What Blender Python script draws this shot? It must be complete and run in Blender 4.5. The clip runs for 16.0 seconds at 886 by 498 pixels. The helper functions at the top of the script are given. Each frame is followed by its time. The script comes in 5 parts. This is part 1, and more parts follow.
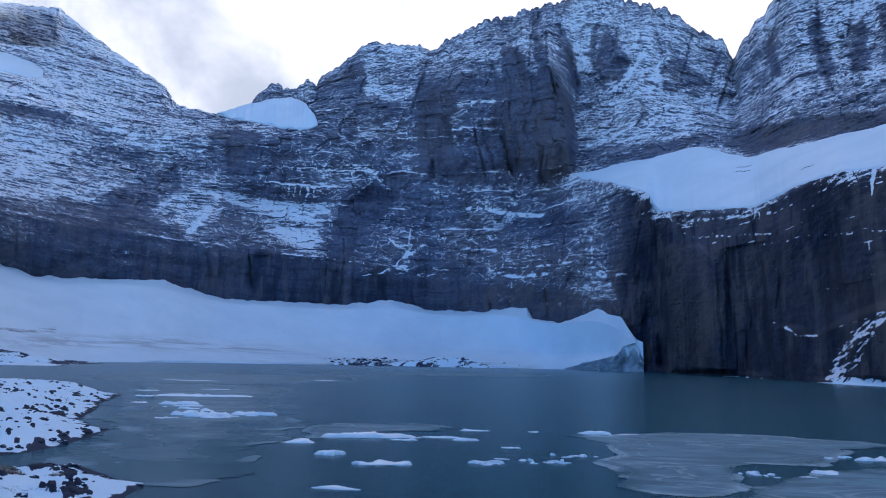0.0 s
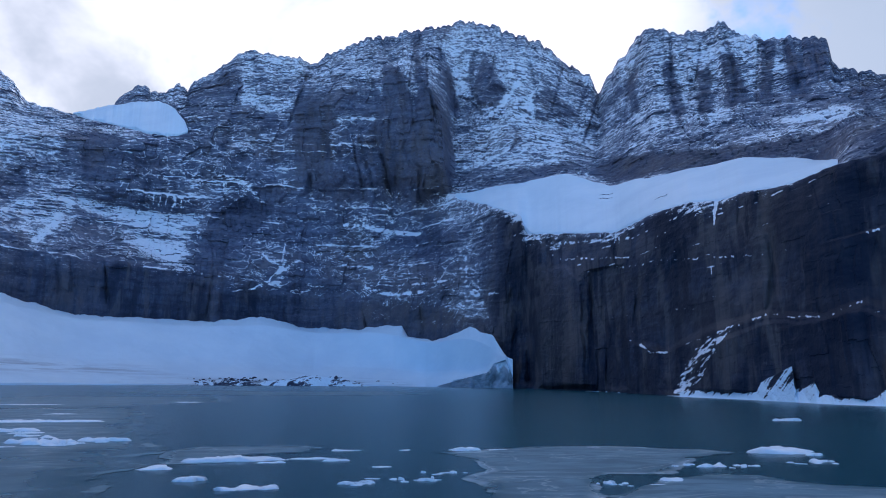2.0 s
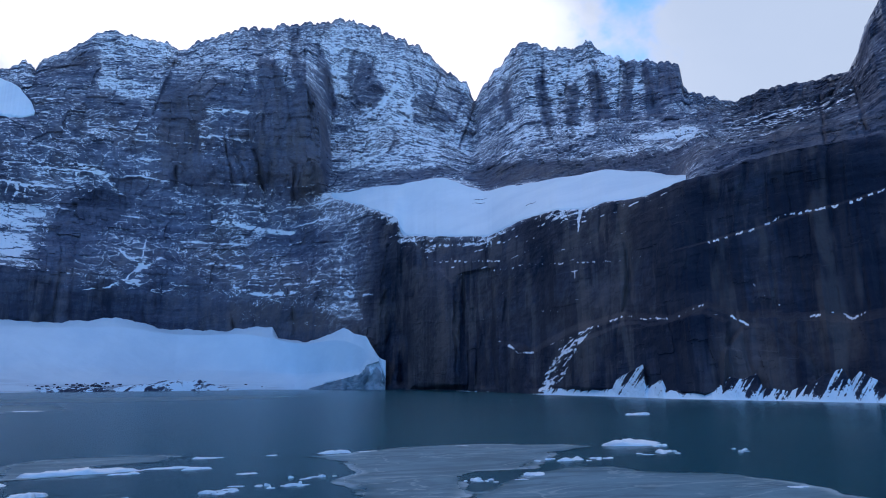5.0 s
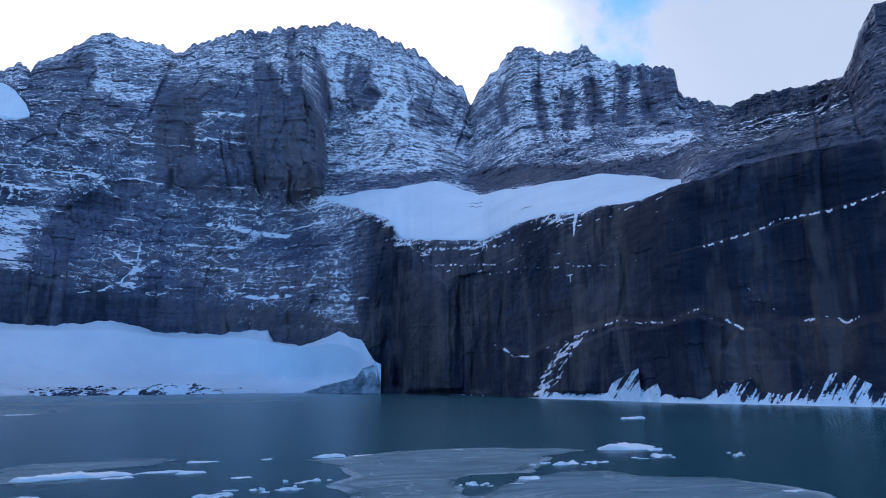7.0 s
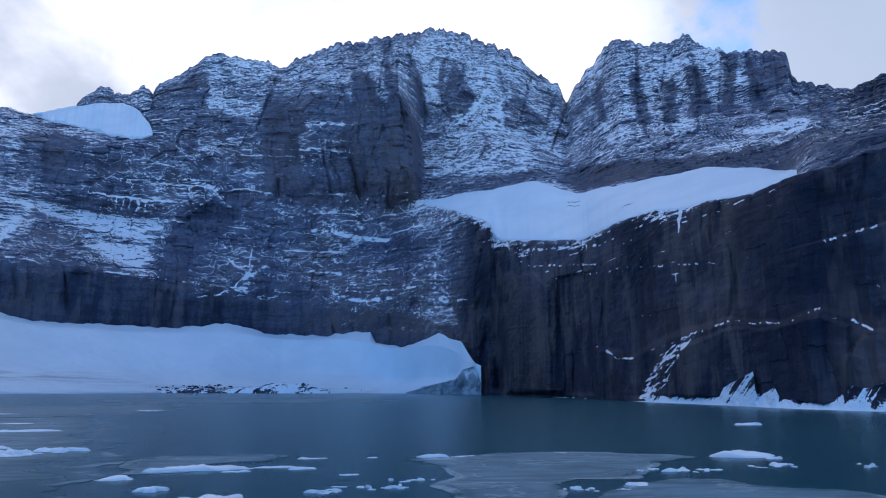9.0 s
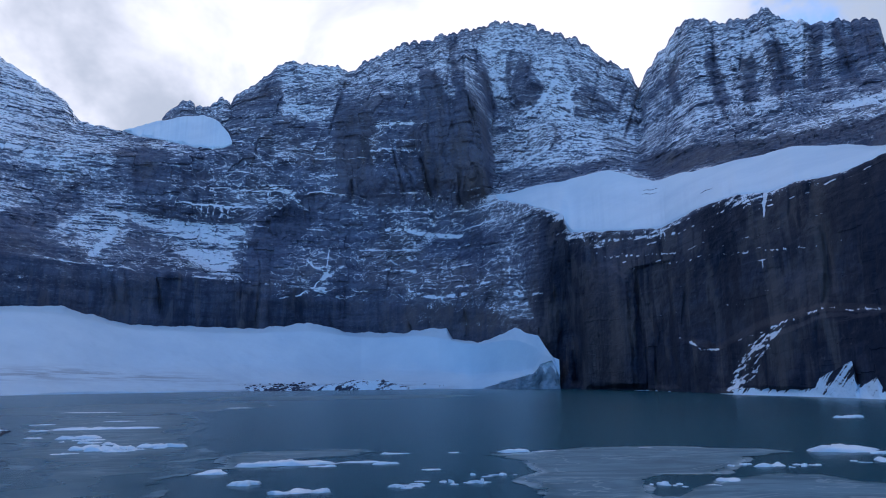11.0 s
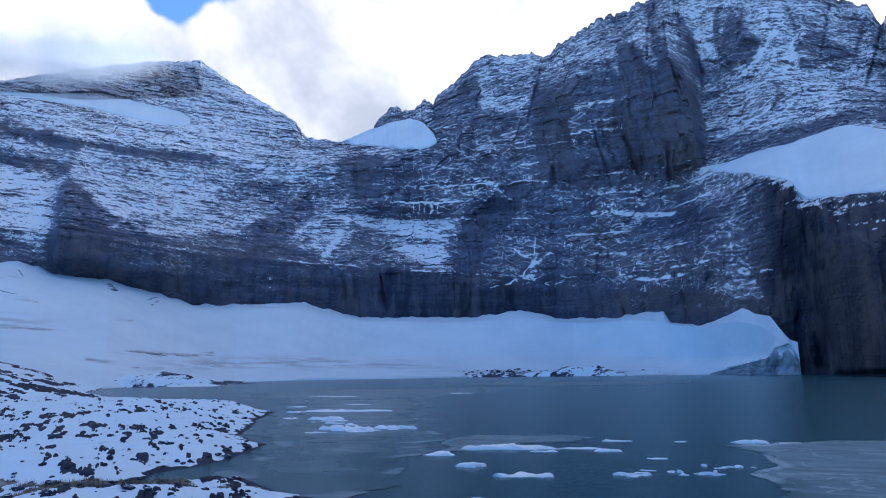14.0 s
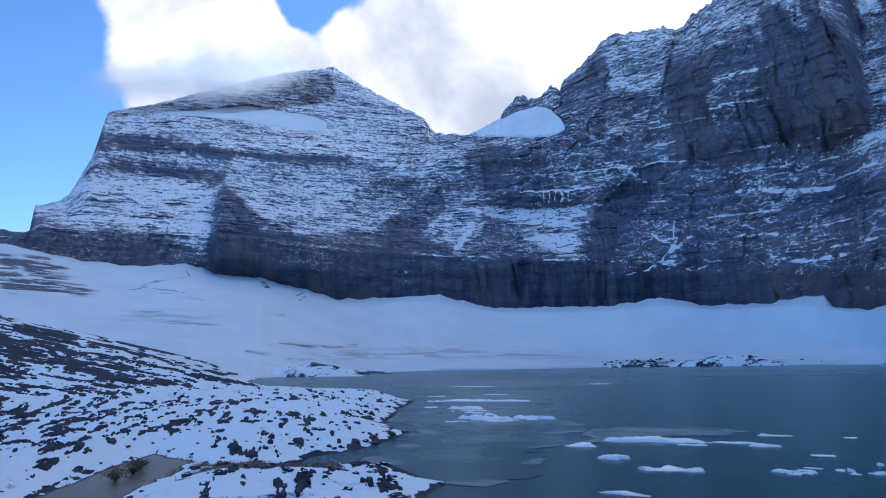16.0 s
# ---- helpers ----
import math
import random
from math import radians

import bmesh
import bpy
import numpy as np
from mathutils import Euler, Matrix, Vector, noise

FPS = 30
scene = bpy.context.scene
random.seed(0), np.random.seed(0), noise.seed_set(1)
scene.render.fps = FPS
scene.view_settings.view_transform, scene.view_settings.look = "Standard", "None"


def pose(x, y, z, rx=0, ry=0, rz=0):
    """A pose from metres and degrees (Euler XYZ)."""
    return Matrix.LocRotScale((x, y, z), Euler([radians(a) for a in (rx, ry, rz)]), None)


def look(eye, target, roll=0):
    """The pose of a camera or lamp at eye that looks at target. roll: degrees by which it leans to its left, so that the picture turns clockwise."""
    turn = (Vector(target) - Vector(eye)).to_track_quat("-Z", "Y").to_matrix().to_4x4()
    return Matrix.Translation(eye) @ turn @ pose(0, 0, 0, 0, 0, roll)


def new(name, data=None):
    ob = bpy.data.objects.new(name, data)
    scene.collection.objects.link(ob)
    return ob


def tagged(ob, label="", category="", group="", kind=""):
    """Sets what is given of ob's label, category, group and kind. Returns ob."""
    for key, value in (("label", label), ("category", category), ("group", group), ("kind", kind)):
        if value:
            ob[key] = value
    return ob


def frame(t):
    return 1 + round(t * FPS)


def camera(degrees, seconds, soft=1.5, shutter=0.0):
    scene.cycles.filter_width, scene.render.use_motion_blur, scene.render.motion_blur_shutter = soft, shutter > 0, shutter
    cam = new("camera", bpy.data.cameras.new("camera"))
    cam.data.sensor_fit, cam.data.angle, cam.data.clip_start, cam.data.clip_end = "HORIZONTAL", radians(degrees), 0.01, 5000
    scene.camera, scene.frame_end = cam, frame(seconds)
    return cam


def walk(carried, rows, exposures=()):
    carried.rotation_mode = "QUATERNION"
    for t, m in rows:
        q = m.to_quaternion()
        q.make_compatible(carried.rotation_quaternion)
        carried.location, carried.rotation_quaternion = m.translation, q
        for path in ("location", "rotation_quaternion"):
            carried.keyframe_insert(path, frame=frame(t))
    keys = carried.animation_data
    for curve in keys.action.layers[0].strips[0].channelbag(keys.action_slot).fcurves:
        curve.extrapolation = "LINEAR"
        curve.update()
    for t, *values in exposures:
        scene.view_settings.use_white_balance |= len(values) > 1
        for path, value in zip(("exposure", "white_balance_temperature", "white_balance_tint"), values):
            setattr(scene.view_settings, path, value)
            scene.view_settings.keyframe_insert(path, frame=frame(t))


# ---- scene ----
# The eye swings on a short arc about the standing body while the view pans.
cam = camera(68.2, 16.0, 1.0)
EYE = 6.0
ROWS = [
    (0.0, 99.67, -1.2, 0.01), (0.5, 100.4, -0.39, -2.87), (1.0, 101.02, -0.5, -5.31),
    (1.5, 101.34, -0.65, -8.09), (2.0, 101.37, -0.55, -10.81), (2.5, 101.28, -0.27, -13.33),
    (3.0, 101.6, -0.1, -15.64), (3.5, 101.65, 0.01, -17.75), (4.0, 101.4, 0.34, -19.95),
    (4.5, 101.37, 0.44, -21.33), (7.0, 101.81, 0.31, -22.1), (7.5, 101.73, 0.24, -20.25),
    (8.0, 101.66, 0.15, -17.83), (8.5, 101.79, -0.22, -15.35), (9.0, 101.94, -0.29, -13.52),
    (11.5, 101.4, 0.32, -5.47), (12.0, 101.15, 0.16, -4.18), (12.5, 100.79, 0.65, -1.9),
    (13.0, 100.62, 0.24, 2.42), (13.5, 100.37, 0.52, 6.94), (14.0, 100.57, 0.68, 11.46),
    (14.5, 100.87, 0.78, 14.36), (15.0, 100.76, 0.96, 17.28), (15.5, 100.41, 0.83, 20.29),
    (16.0, 99.9, 0.82, 23.14),
]
EXPOSURE, KELVIN = 0.44, 4780.0
METER = [(0.0, 0.0), (4.0, -0.03), (4.7, 0.05), (7.0, 0.13), (8.0, 0.08), (9.2, -0.02), (11.5, -0.17), (13.0, -0.07), (14.5, 0.0), (16.0, -0.02)]     # the camera meters as it pans


def eye_pose(rx, ry, rz):
    a = radians(rz)
    return pose(-0.3 * math.sin(a), 0.3 * math.cos(a) - 0.3, EYE, rx, ry, rz)


walk(cam, [(t, eye_pose(rx, ry, rz)) for t, rx, ry, rz in ROWS], [(t, EXPOSURE + more, KELVIN, 10.0) for t, more in METER])

# ---- sky and sun ----
SUN_AZ, SUN_EL = 12.0, 22.0      # behind the ridge: the whole cirque lies in shade
world = bpy.data.worlds.new("sky")
scene.world = world
world.use_nodes = True


class Nodes:
    """Small helper that adds nodes to a tree and links their inputs."""

    def __init__(self, tree):
        self.tree = tree
        tree.nodes.clear()

    def add(self, kind, out=0, props=None, **inputs):
        n = self.tree.nodes.new(kind)
        for key, value in (props or {}).items():
            setattr(n, key, value)
        for key, value in inputs.items():
            slot = n.inputs[int(key[1:])] if key[0] == "i" and key[1:].isdigit() else n.inputs[key.replace("_", " ")]
            self.put(slot, value)
        return n.outputs[out]

    def put(self, slot, value):
        if isinstance(value, bpy.types.NodeSocket):
            self.tree.links.new(value, slot)
        else:
            slot.default_value = value

    def math(self, op, a, b=0.0, c=0.0, clamp=False):
        return self.add("ShaderNodeMath", props=dict(operation=op, use_clamp=clamp), i0=a, i1=b, i2=c)

    def vec(self, op, a, b=(0, 0, 0)):
        return self.add("ShaderNodeVectorMath", props=dict(operation=op), i0=a, i1=b)

    def noise(self, vector, scale, detail=4.0, rough=0.55, warp=0.0):
        return self.add("ShaderNodeTexNoise", Vector=vector, Scale=scale, Detail=detail, Roughness=rough, Distortion=warp)

    def ramp(self, x, lo, hi, a=0.0, b=1.0):
        return self.add("ShaderNodeMapRange", props=dict(interpolation_type="SMOOTHSTEP"), i0=x, i1=lo, i2=hi, i3=a, i4=b)

    def mix(self, fac, a, b):
        n = self.tree.nodes.new("ShaderNodeMix")
        n.data_type = "RGBA"
        for slot, value in ((0, fac), (6, a), (7, b)):
            self.put(n.inputs[slot], value)
        return n.outputs[2]


def rgb(r, g, b):
    return (r, g, b, 1.0)


def bearing(az, el):
    a, e = radians(az), radians(el)
    return (math.sin(a) * math.cos(e), math.cos(a) * math.cos(e), math.sin(e))


w = Nodes(world.node_tree)
direction = w.add("ShaderNodeTexCoord", 0)
sky = w.add("ShaderNodeTexSky", props=dict(sky_type="NISHITA", sun_disc=False, sun_elevation=radians(SUN_EL),
                                           sun_rotation=radians(SUN_AZ), altitude=2000.0, air_density=1.0, dust_density=0.5))
blue = w.vec("MULTIPLY", sky, (0.148, 0.149, 0.152))
# cumulus over the ridge: soft noise, thinning out towards the open sky on one side and overhead
puff = w.noise(direction, 2.6, 7.0, 0.52, 0.3)
fine = w.noise(direction, 7.0, 5.0, 0.6, 0.2)
lumps = w.math("ADD", w.math("MULTIPLY", puff, 0.75), w.math("MULTIPLY", fine, 0.25))


def lobe(az, el, near, far, amount):
    """A soft round region of the sky about a bearing; near and far in degrees."""
    dot = w.add("ShaderNodeVectorMath", 1, dict(operation="DOT_PRODUCT"), i0=direction, i1=bearing(az, el))
    return w.ramp(dot, math.cos(radians(far)), math.cos(radians(near)), 0.0, amount)


cover = w.math("SUBTRACT", lobe(12, 16, 35, 105, 0.64), 0.30)
for opening in (lobe(-70, 20, 8, 26, -0.55), lobe(-36.5, 31.5, 0.5, 4.5, -0.42), lobe(-31, 33, 0.5, 4, -0.3), lobe(-14, 37, 1, 11, -0.36), lobe(30, 38, 1, 7, -0.26), lobe(21, 27, 3, 13, 0.22), lobe(-45.5, 24, 2, 11, 0.42), lobe(-45, 32, 2, 8, 0.3)):
    cover = w.math("ADD", cover, opening)
mask = w.ramp(w.math("ADD", w.math("MULTIPLY", w.math("SUBTRACT", lumps, 0.5), 1.9), cover), 0.02, 0.17)
tone = w.ramp(w.noise(direction, 3.2, 6.0, 0.55, 0.3), 0.38, 0.60)
tone = w.math("MULTIPLY", tone, w.math("SUBTRACT", 1.0, lobe(54, 28, 8, 26, 0.8)))
white = w.mix(tone, rgb(0.54, 0.475, 0.42), rgb(1.08, 0.88, 0.72))
white = w.mix(lobe(57, 26, 6, 24, 0.85), white, rgb(0.445, 0.425, 0.41))          # thicker cloud away from the sun
white = w.mix(lobe(19, 28, 4, 15, 0.9), white, rgb(1.25, 1.04, 0.86))            # lit through near the sun
out = w.tree.nodes.new("ShaderNodeOutputWorld")
w.put(out.inputs[0], w.add("ShaderNodeBackground", Color=w.mix(mask, blue, white), Strength=1.0))

sun = new("sun", bpy.data.lights.new("sun", "SUN"))
sun.data.energy, sun.data.angle, sun.data.color = 4.0, radians(3.0), (1.0, 0.95, 0.88)
sun.matrix_world = look(Vector(bearing(SUN_AZ, SUN_EL)) * 100, (0, 0, 0))


# ---- materials ----
def material(name):
    m = bpy.data.materials.new(name)
    m.use_nodes = True
    n = Nodes(m.node_tree)
    return m, n


def finish(n, **inputs):
    out = n.tree.nodes.new("ShaderNodeOutputMaterial")
    n.put(out.inputs[0], n.add("ShaderNodeBsdfPrincipled", **inputs))


# Upper walls' sun glow and the shore's blue shade are put into these tints.
SNOW = rgb(0.85, 0.865, 0.90)
SHADED_SNOW = rgb(0.73, 0.845, 0.935)


def rock_material(name, scale=1.0, streak=1.0, rust=1.0, snow_tint=SNOW):
    """Bedded rock, pale limestone, blued and lightened for haze, to black argillite by the attribute; snow lies
    wherever the face is flat enough.
    """
    m, n = material(name)
    place = n.add("ShaderNodeNewGeometry", 0)
    normal = n.add("ShaderNodeNewGeometry", 1)
    up = n.add("ShaderNodeSeparateXYZ", 2, i0=normal)
    black = n.add("ShaderNodeAttribute", 2, dict(attribute_name="black"))
    # the pale end is bluer and lighter: distance haze put into the rock colour
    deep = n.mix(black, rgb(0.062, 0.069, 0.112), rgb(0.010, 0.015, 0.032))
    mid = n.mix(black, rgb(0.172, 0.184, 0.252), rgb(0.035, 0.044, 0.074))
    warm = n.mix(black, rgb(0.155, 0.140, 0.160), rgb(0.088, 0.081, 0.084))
    sway = n.vec("ADD", place, n.vec("MULTIPLY", n.add("ShaderNodeTexNoise", 1, Vector=place, Scale=0.02 * scale, Detail=3.0), (18 / scale, 18 / scale, 18 / scale)))
    beds = n.vec("MULTIPLY", sway, (0.006 * scale, 0.006 * scale, 0.10 * scale))
    drips = n.vec("MULTIPLY", sway, (0.05 * scale, 0.05 * scale, 0.010 * scale))
    bed = n.ramp(n.noise(beds, 1.0, 6.0, 0.65), 0.36, 0.64)
    drip = n.ramp(n.noise(drips, 1.0, 6.0, 0.65), 0.46, 0.62)
    grain = n.noise(place, 0.30 * scale, 7.0, 0.7)
    colour = n.mix(bed, deep, mid)
    colour = n.mix(n.ramp(n.noise(place, 0.011 * scale, 5.0, 0.6), 0.46, 0.66, 0.0, rust), colour, warm)
    colour = n.mix(n.math("MULTIPLY", drip, 0.5 * streak), colour, deep)
    colour = n.mix(n.math("MULTIPLY", n.ramp(grain, 0.40, 0.70, 0.0, 0.6), n.math("SUBTRACT", 1.0, n.math("MULTIPLY", black, 0.6))), colour, mid)
    colour = n.mix(n.ramp(n.noise(n.vec("MULTIPLY", place, (1.0, 1.0, 0.6)), 0.11 * scale, 6.0, 0.75), 0.48, 0.64, 0.0, 0.55), colour, deep)
    pale = n.mix(black, rgb(0.228, 0.230, 0.288), rgb(0.068, 0.071, 0.088) if scale == 1.0 else rgb(0.034, 0.044, 0.074))
    colour = n.mix(n.ramp(n.noise(n.vec("MULTIPLY", place, (1.0, 1.0, 1.6)), 0.22 * scale, 6.0, 0.75), 0.55, 0.68, 0.0, 0.75), colour, pale)
    upright = n.vec("ADD", place, n.vec("MULTIPLY", n.add("ShaderNodeTexNoise", 1, Vector=place, Scale=0.03 * scale, Detail=3.0), (5 / scale, 5 / scale, 0)))
    if scale == 1.0:                        # streaks run straight down the wall
        tall = n.add("ShaderNodeSeparateXYZ", 2, i0=upright)
        upright = n.add("ShaderNodeCombineXYZ", X=n.add("ShaderNodeAttribute", 2, dict(attribute_name="run")), Y=0.0, Z=tall)
    stain = n.noise(n.vec("MULTIPLY", upright, (0.10 * scale, 0.10 * scale, 0.008 * scale)), 1.0, 7.0, 0.68)
    colour = n.mix(n.math("MULTIPLY", black, n.ramp(stain, 0.52, 0.62, 0.0, 0.85 * streak)), colour, warm)
    colour = n.mix(n.math("MULTIPLY", black, n.ramp(stain, 0.49, 0.40, 0.0, 0.95 * streak)), colour, deep)
    if scale == 1.0:                        # tall panels of wetter and of cleaner rock on the black cliff
        for across, along_, shift, lo, hi, tone, amount in ((0.035, 0.010, 3.0, 0.50, 0.56, deep, 0.75), (0.075, 0.016, 31.0, 0.55, 0.62, warm, 0.6), (0.03, 0.030, 57.0, 0.55, 0.64, pale, 0.22), (0.2, 0.02, 11.0, 0.53, 0.6, deep, 0.7)):
            panel = n.noise(n.vec("ADD", n.vec("MULTIPLY", upright, (across, 0, along_)), (shift, 0, 0)), 1.0, 3.0, 0.5)
            colour = n.mix(n.math("MULTIPLY", n.ramp(black, 0.45, 0.8), n.ramp(panel, lo, hi, 0.0, amount)), colour, tone)
        rusty = n.math("MULTIPLY", n.add("ShaderNodeAttribute", 2, dict(attribute_name="rusty")), n.ramp(n.math("ADD", n.math("MULTIPLY", stain, 0.6), n.math("MULTIPLY", grain, 0.4)), 0.42, 0.58, 0.25, 0.9))
        colour = n.mix(rusty, colour, rgb(0.108, 0.094, 0.090))
    cover = n.add("ShaderNodeAttribute", 2, dict(attribute_name="cover"))
    rough = n.noise(n.vec("MULTIPLY", sway, (0.5, 0.5, 1.5)), 0.06 * scale, 7.0, 0.7)
    speck = n.noise(n.vec("MULTIPLY", place, (0.85, 0.85, 1.7)), 0.30 * scale, 5.0, 0.72)
    crinkle = n.noise(n.vec("MULTIPLY", place, (0.8, 0.8, 1.3)), 0.045 * scale, 5.0, 0.6, 1.2)
    bedding = n.add("ShaderNodeAttribute", 2, dict(attribute_name="bedding"))
    seam = n.math("MULTIPLY", n.ramp(n.math("ABSOLUTE", n.math("SUBTRACT", crinkle, 0.5)), 0.0, 0.022, 1.0, 0.0), n.math("MULTIPLY", n.math("MULTIPLY_ADD", bedding, -0.4, 0.8), n.ramp(black, 0.35, 0.75, 1.0, 0.0)))
    tuft = n.noise(n.vec("MULTIPLY", place, (0.8, 0.8, 1.2)), 0.17 * scale, 3.0, 0.6)
    cover = n.math("ADD", cover, n.math("MULTIPLY", n.math("SUBTRACT", tuft, 0.45), n.math("MULTIPLY", bedding, 1.5)))
    lie = n.math("ADD", n.math("MULTIPLY", up, n.math("MULTIPLY_ADD", bedding, -0.27, 0.72)), n.math("ADD", cover, seam))
    lie = n.math("ADD", lie, n.math("MULTIPLY", n.math("SUBTRACT", rough, 0.5), 0.8))
    lie = n.math("ADD", lie, n.math("MULTIPLY", n.math("SUBTRACT", speck, 0.5), n.math("MULTIPLY_ADD", bedding, 1.0, 0.7)))
    level = n.vec("ADD", place, n.vec("MULTIPLY", n.add("ShaderNodeTexNoise", 1, Vector=place, Scale=0.008 * scale, Detail=2.0), (0, 0, 14 / scale)))
    strata = n.noise(n.vec("MULTIPLY", level, (0.011 * scale, 0.011 * scale, 0.20 * scale)), 1.0, 4.0, 0.6)
    lie = n.math("ADD", lie, n.math("MULTIPLY", n.math("SUBTRACT", strata, 0.5), n.math("MULTIPLY", bedding, 1.5)))
    dust = n.noise(place, 1.1 * scale, 3.0, 0.7)
    lie = n.math("ADD", lie, n.math("MULTIPLY", n.math("SUBTRACT", dust, 0.5), 0.5))
    snow = n.ramp(lie, 0.48, 0.66)
    dusting = n.math("MULTIPLY", n.math("MULTIPLY_ADD", bedding, 0.20, 0.03), n.ramp(black, 0.3, 0.8, 1.0, 0.0))
    colour = n.mix(n.math("MULTIPLY", n.ramp(lie, -0.15, 0.55), dusting), colour, snow_tint)          # a thin dusting beside the deeper snow
    bump = n.add("ShaderNodeBump", Strength=0.6, Distance=0.8 / scale, Height=grain)
    mud = n.add("ShaderNodeAttribute", 2, dict(attribute_name="mud"))
    colour = n.mix(mud, colour, n.mix(grain, rgb(0.055, 0.046, 0.038), rgb(0.10, 0.083, 0.064)))
    finish(n, Base_Color=n.mix(snow, colour, snow_tint), Roughness=n.math("SUBTRACT", n.ramp(snow, 0, 1, 0.9, 0.6), n.math("MULTIPLY", mud, 0.62)), Specular_IOR_Level=n.ramp(mud, 0, 1, 0.2, 0.5), Normal=bump)
    return m


ROCK = rock_material("banded_rock")
SHORE_ROCK = rock_material("shore_rock", 10.0, 0.3, 0.12, SHADED_SNOW)
MORAINE_ROCK = rock_material("moraine_rubble", 2.5, 0.3, 0.1, SHADED_SNOW)


def snow_material(name, marked):
    """Old firn: faint blue swells, with silt bands and painted serac shadows where the attribute says so."""
    m, n = material(name)
    place = n.add("ShaderNodeNewGeometry", 0)
    soft = n.noise(place, 0.02, 5.0, 0.6)
    colour = n.mix(n.ramp(soft, 0.3, 0.7), rgb(0.635, 0.75, 0.845), rgb(0.715, 0.82, 0.90))
    if marked:
        grime_shade = n.add("ShaderNodeAttribute", 2, dict(attribute_name="grime_shade"))
        lines = n.noise(n.vec("MULTIPLY", place, (0.012, 0.03, 0.35)), 1.0, 6.0, 0.65)
        fac = n.math("MULTIPLY", grime_shade, n.ramp(lines, 0.42, 0.62), clamp=True)
        colour = n.mix(fac, colour, rgb(0.038, 0.058, 0.105))
    bump = n.add("ShaderNodeBump", Strength=0.4, Distance=1.5, Height=n.noise(place, 0.12, 6.0, 0.6))
    finish(n, Base_Color=colour, Roughness=0.55, Normal=bump)
    return m


FIRN = snow_material("firn_snow", False)
GLACIER = snow_material("glacier_snow", True)


def ice_material():
    m, n = material("glacier_ice")
    place = n.add("ShaderNodeNewGeometry", 0)
    veins = n.noise(n.vec("MULTIPLY", place, (0.05, 0.05, 0.09)), 1.0, 6.0, 0.6)
    colour = n.mix(n.ramp(veins, 0.38, 0.62), rgb(0.20, 0.245, 0.29), rgb(0.36, 0.41, 0.465))
    flutes = n.noise(n.vec("MULTIPLY", place, (0.16, 0.03, 0.06)), 1.0, 6.0, 0.68, 0.5)
    upper = n.math("MULTIPLY", n.math("SUBTRACT", n.add("ShaderNodeSeparateXYZ", 2, i0=place), 13.0), 0.014)
    colour = n.mix(n.ramp(n.math("ADD", flutes, upper), 0.54, 0.66), colour, rgb(0.66, 0.74, 0.80))
    bump = n.add("ShaderNodeBump", Strength=0.6, Distance=1.0, Height=veins)
    finish(n, Base_Color=colour, Roughness=0.4, Normal=bump)
    return m


ICE = ice_material()


def water_material():
    m, n = material("glacial_water")
    place = n.add("ShaderNodeNewGeometry", 0)
    silt = n.ramp(n.noise(place, 0.012, 4.0, 0.5), 0.35, 0.65)
    colour = n.mix(silt, rgb(0.009, 0.066, 0.094), rgb(0.017, 0.090, 0.119))
    ripple = n.math("ADD", n.noise(place, 0.9, 4.0, 0.6), n.math("MULTIPLY", n.noise(place, 0.06, 3.0, 0.5), 2.0))
    bump = n.add("ShaderNodeBump", Strength=0.25, Distance=0.15, Height=ripple)
    finish(n, Base_Color=colour, Roughness=0.24, IOR=1.33, Normal=bump)
    return m


WATER = water_material()


def plain(name, a, b, scale, rough, bump=0.3, dist=0.02):
    m, n = material(name)
    place = n.add("ShaderNodeNewGeometry", 0)
    f = n.noise(place, scale, 5.0, 0.6)
    finish(n, Base_Color=n.mix(n.ramp(f, 0.35, 0.65), a, b), Roughness=rough,
           Normal=n.add("ShaderNodeBump", Strength=bump, Distance=dist, Height=n.noise(place, scale * 4, 5.0, 0.6)))
    return m


FLOE = plain("floe_snow", rgb(0.84, 0.86, 0.88), rgb(0.93, 0.93, 0.93), 0.8, 0.5)


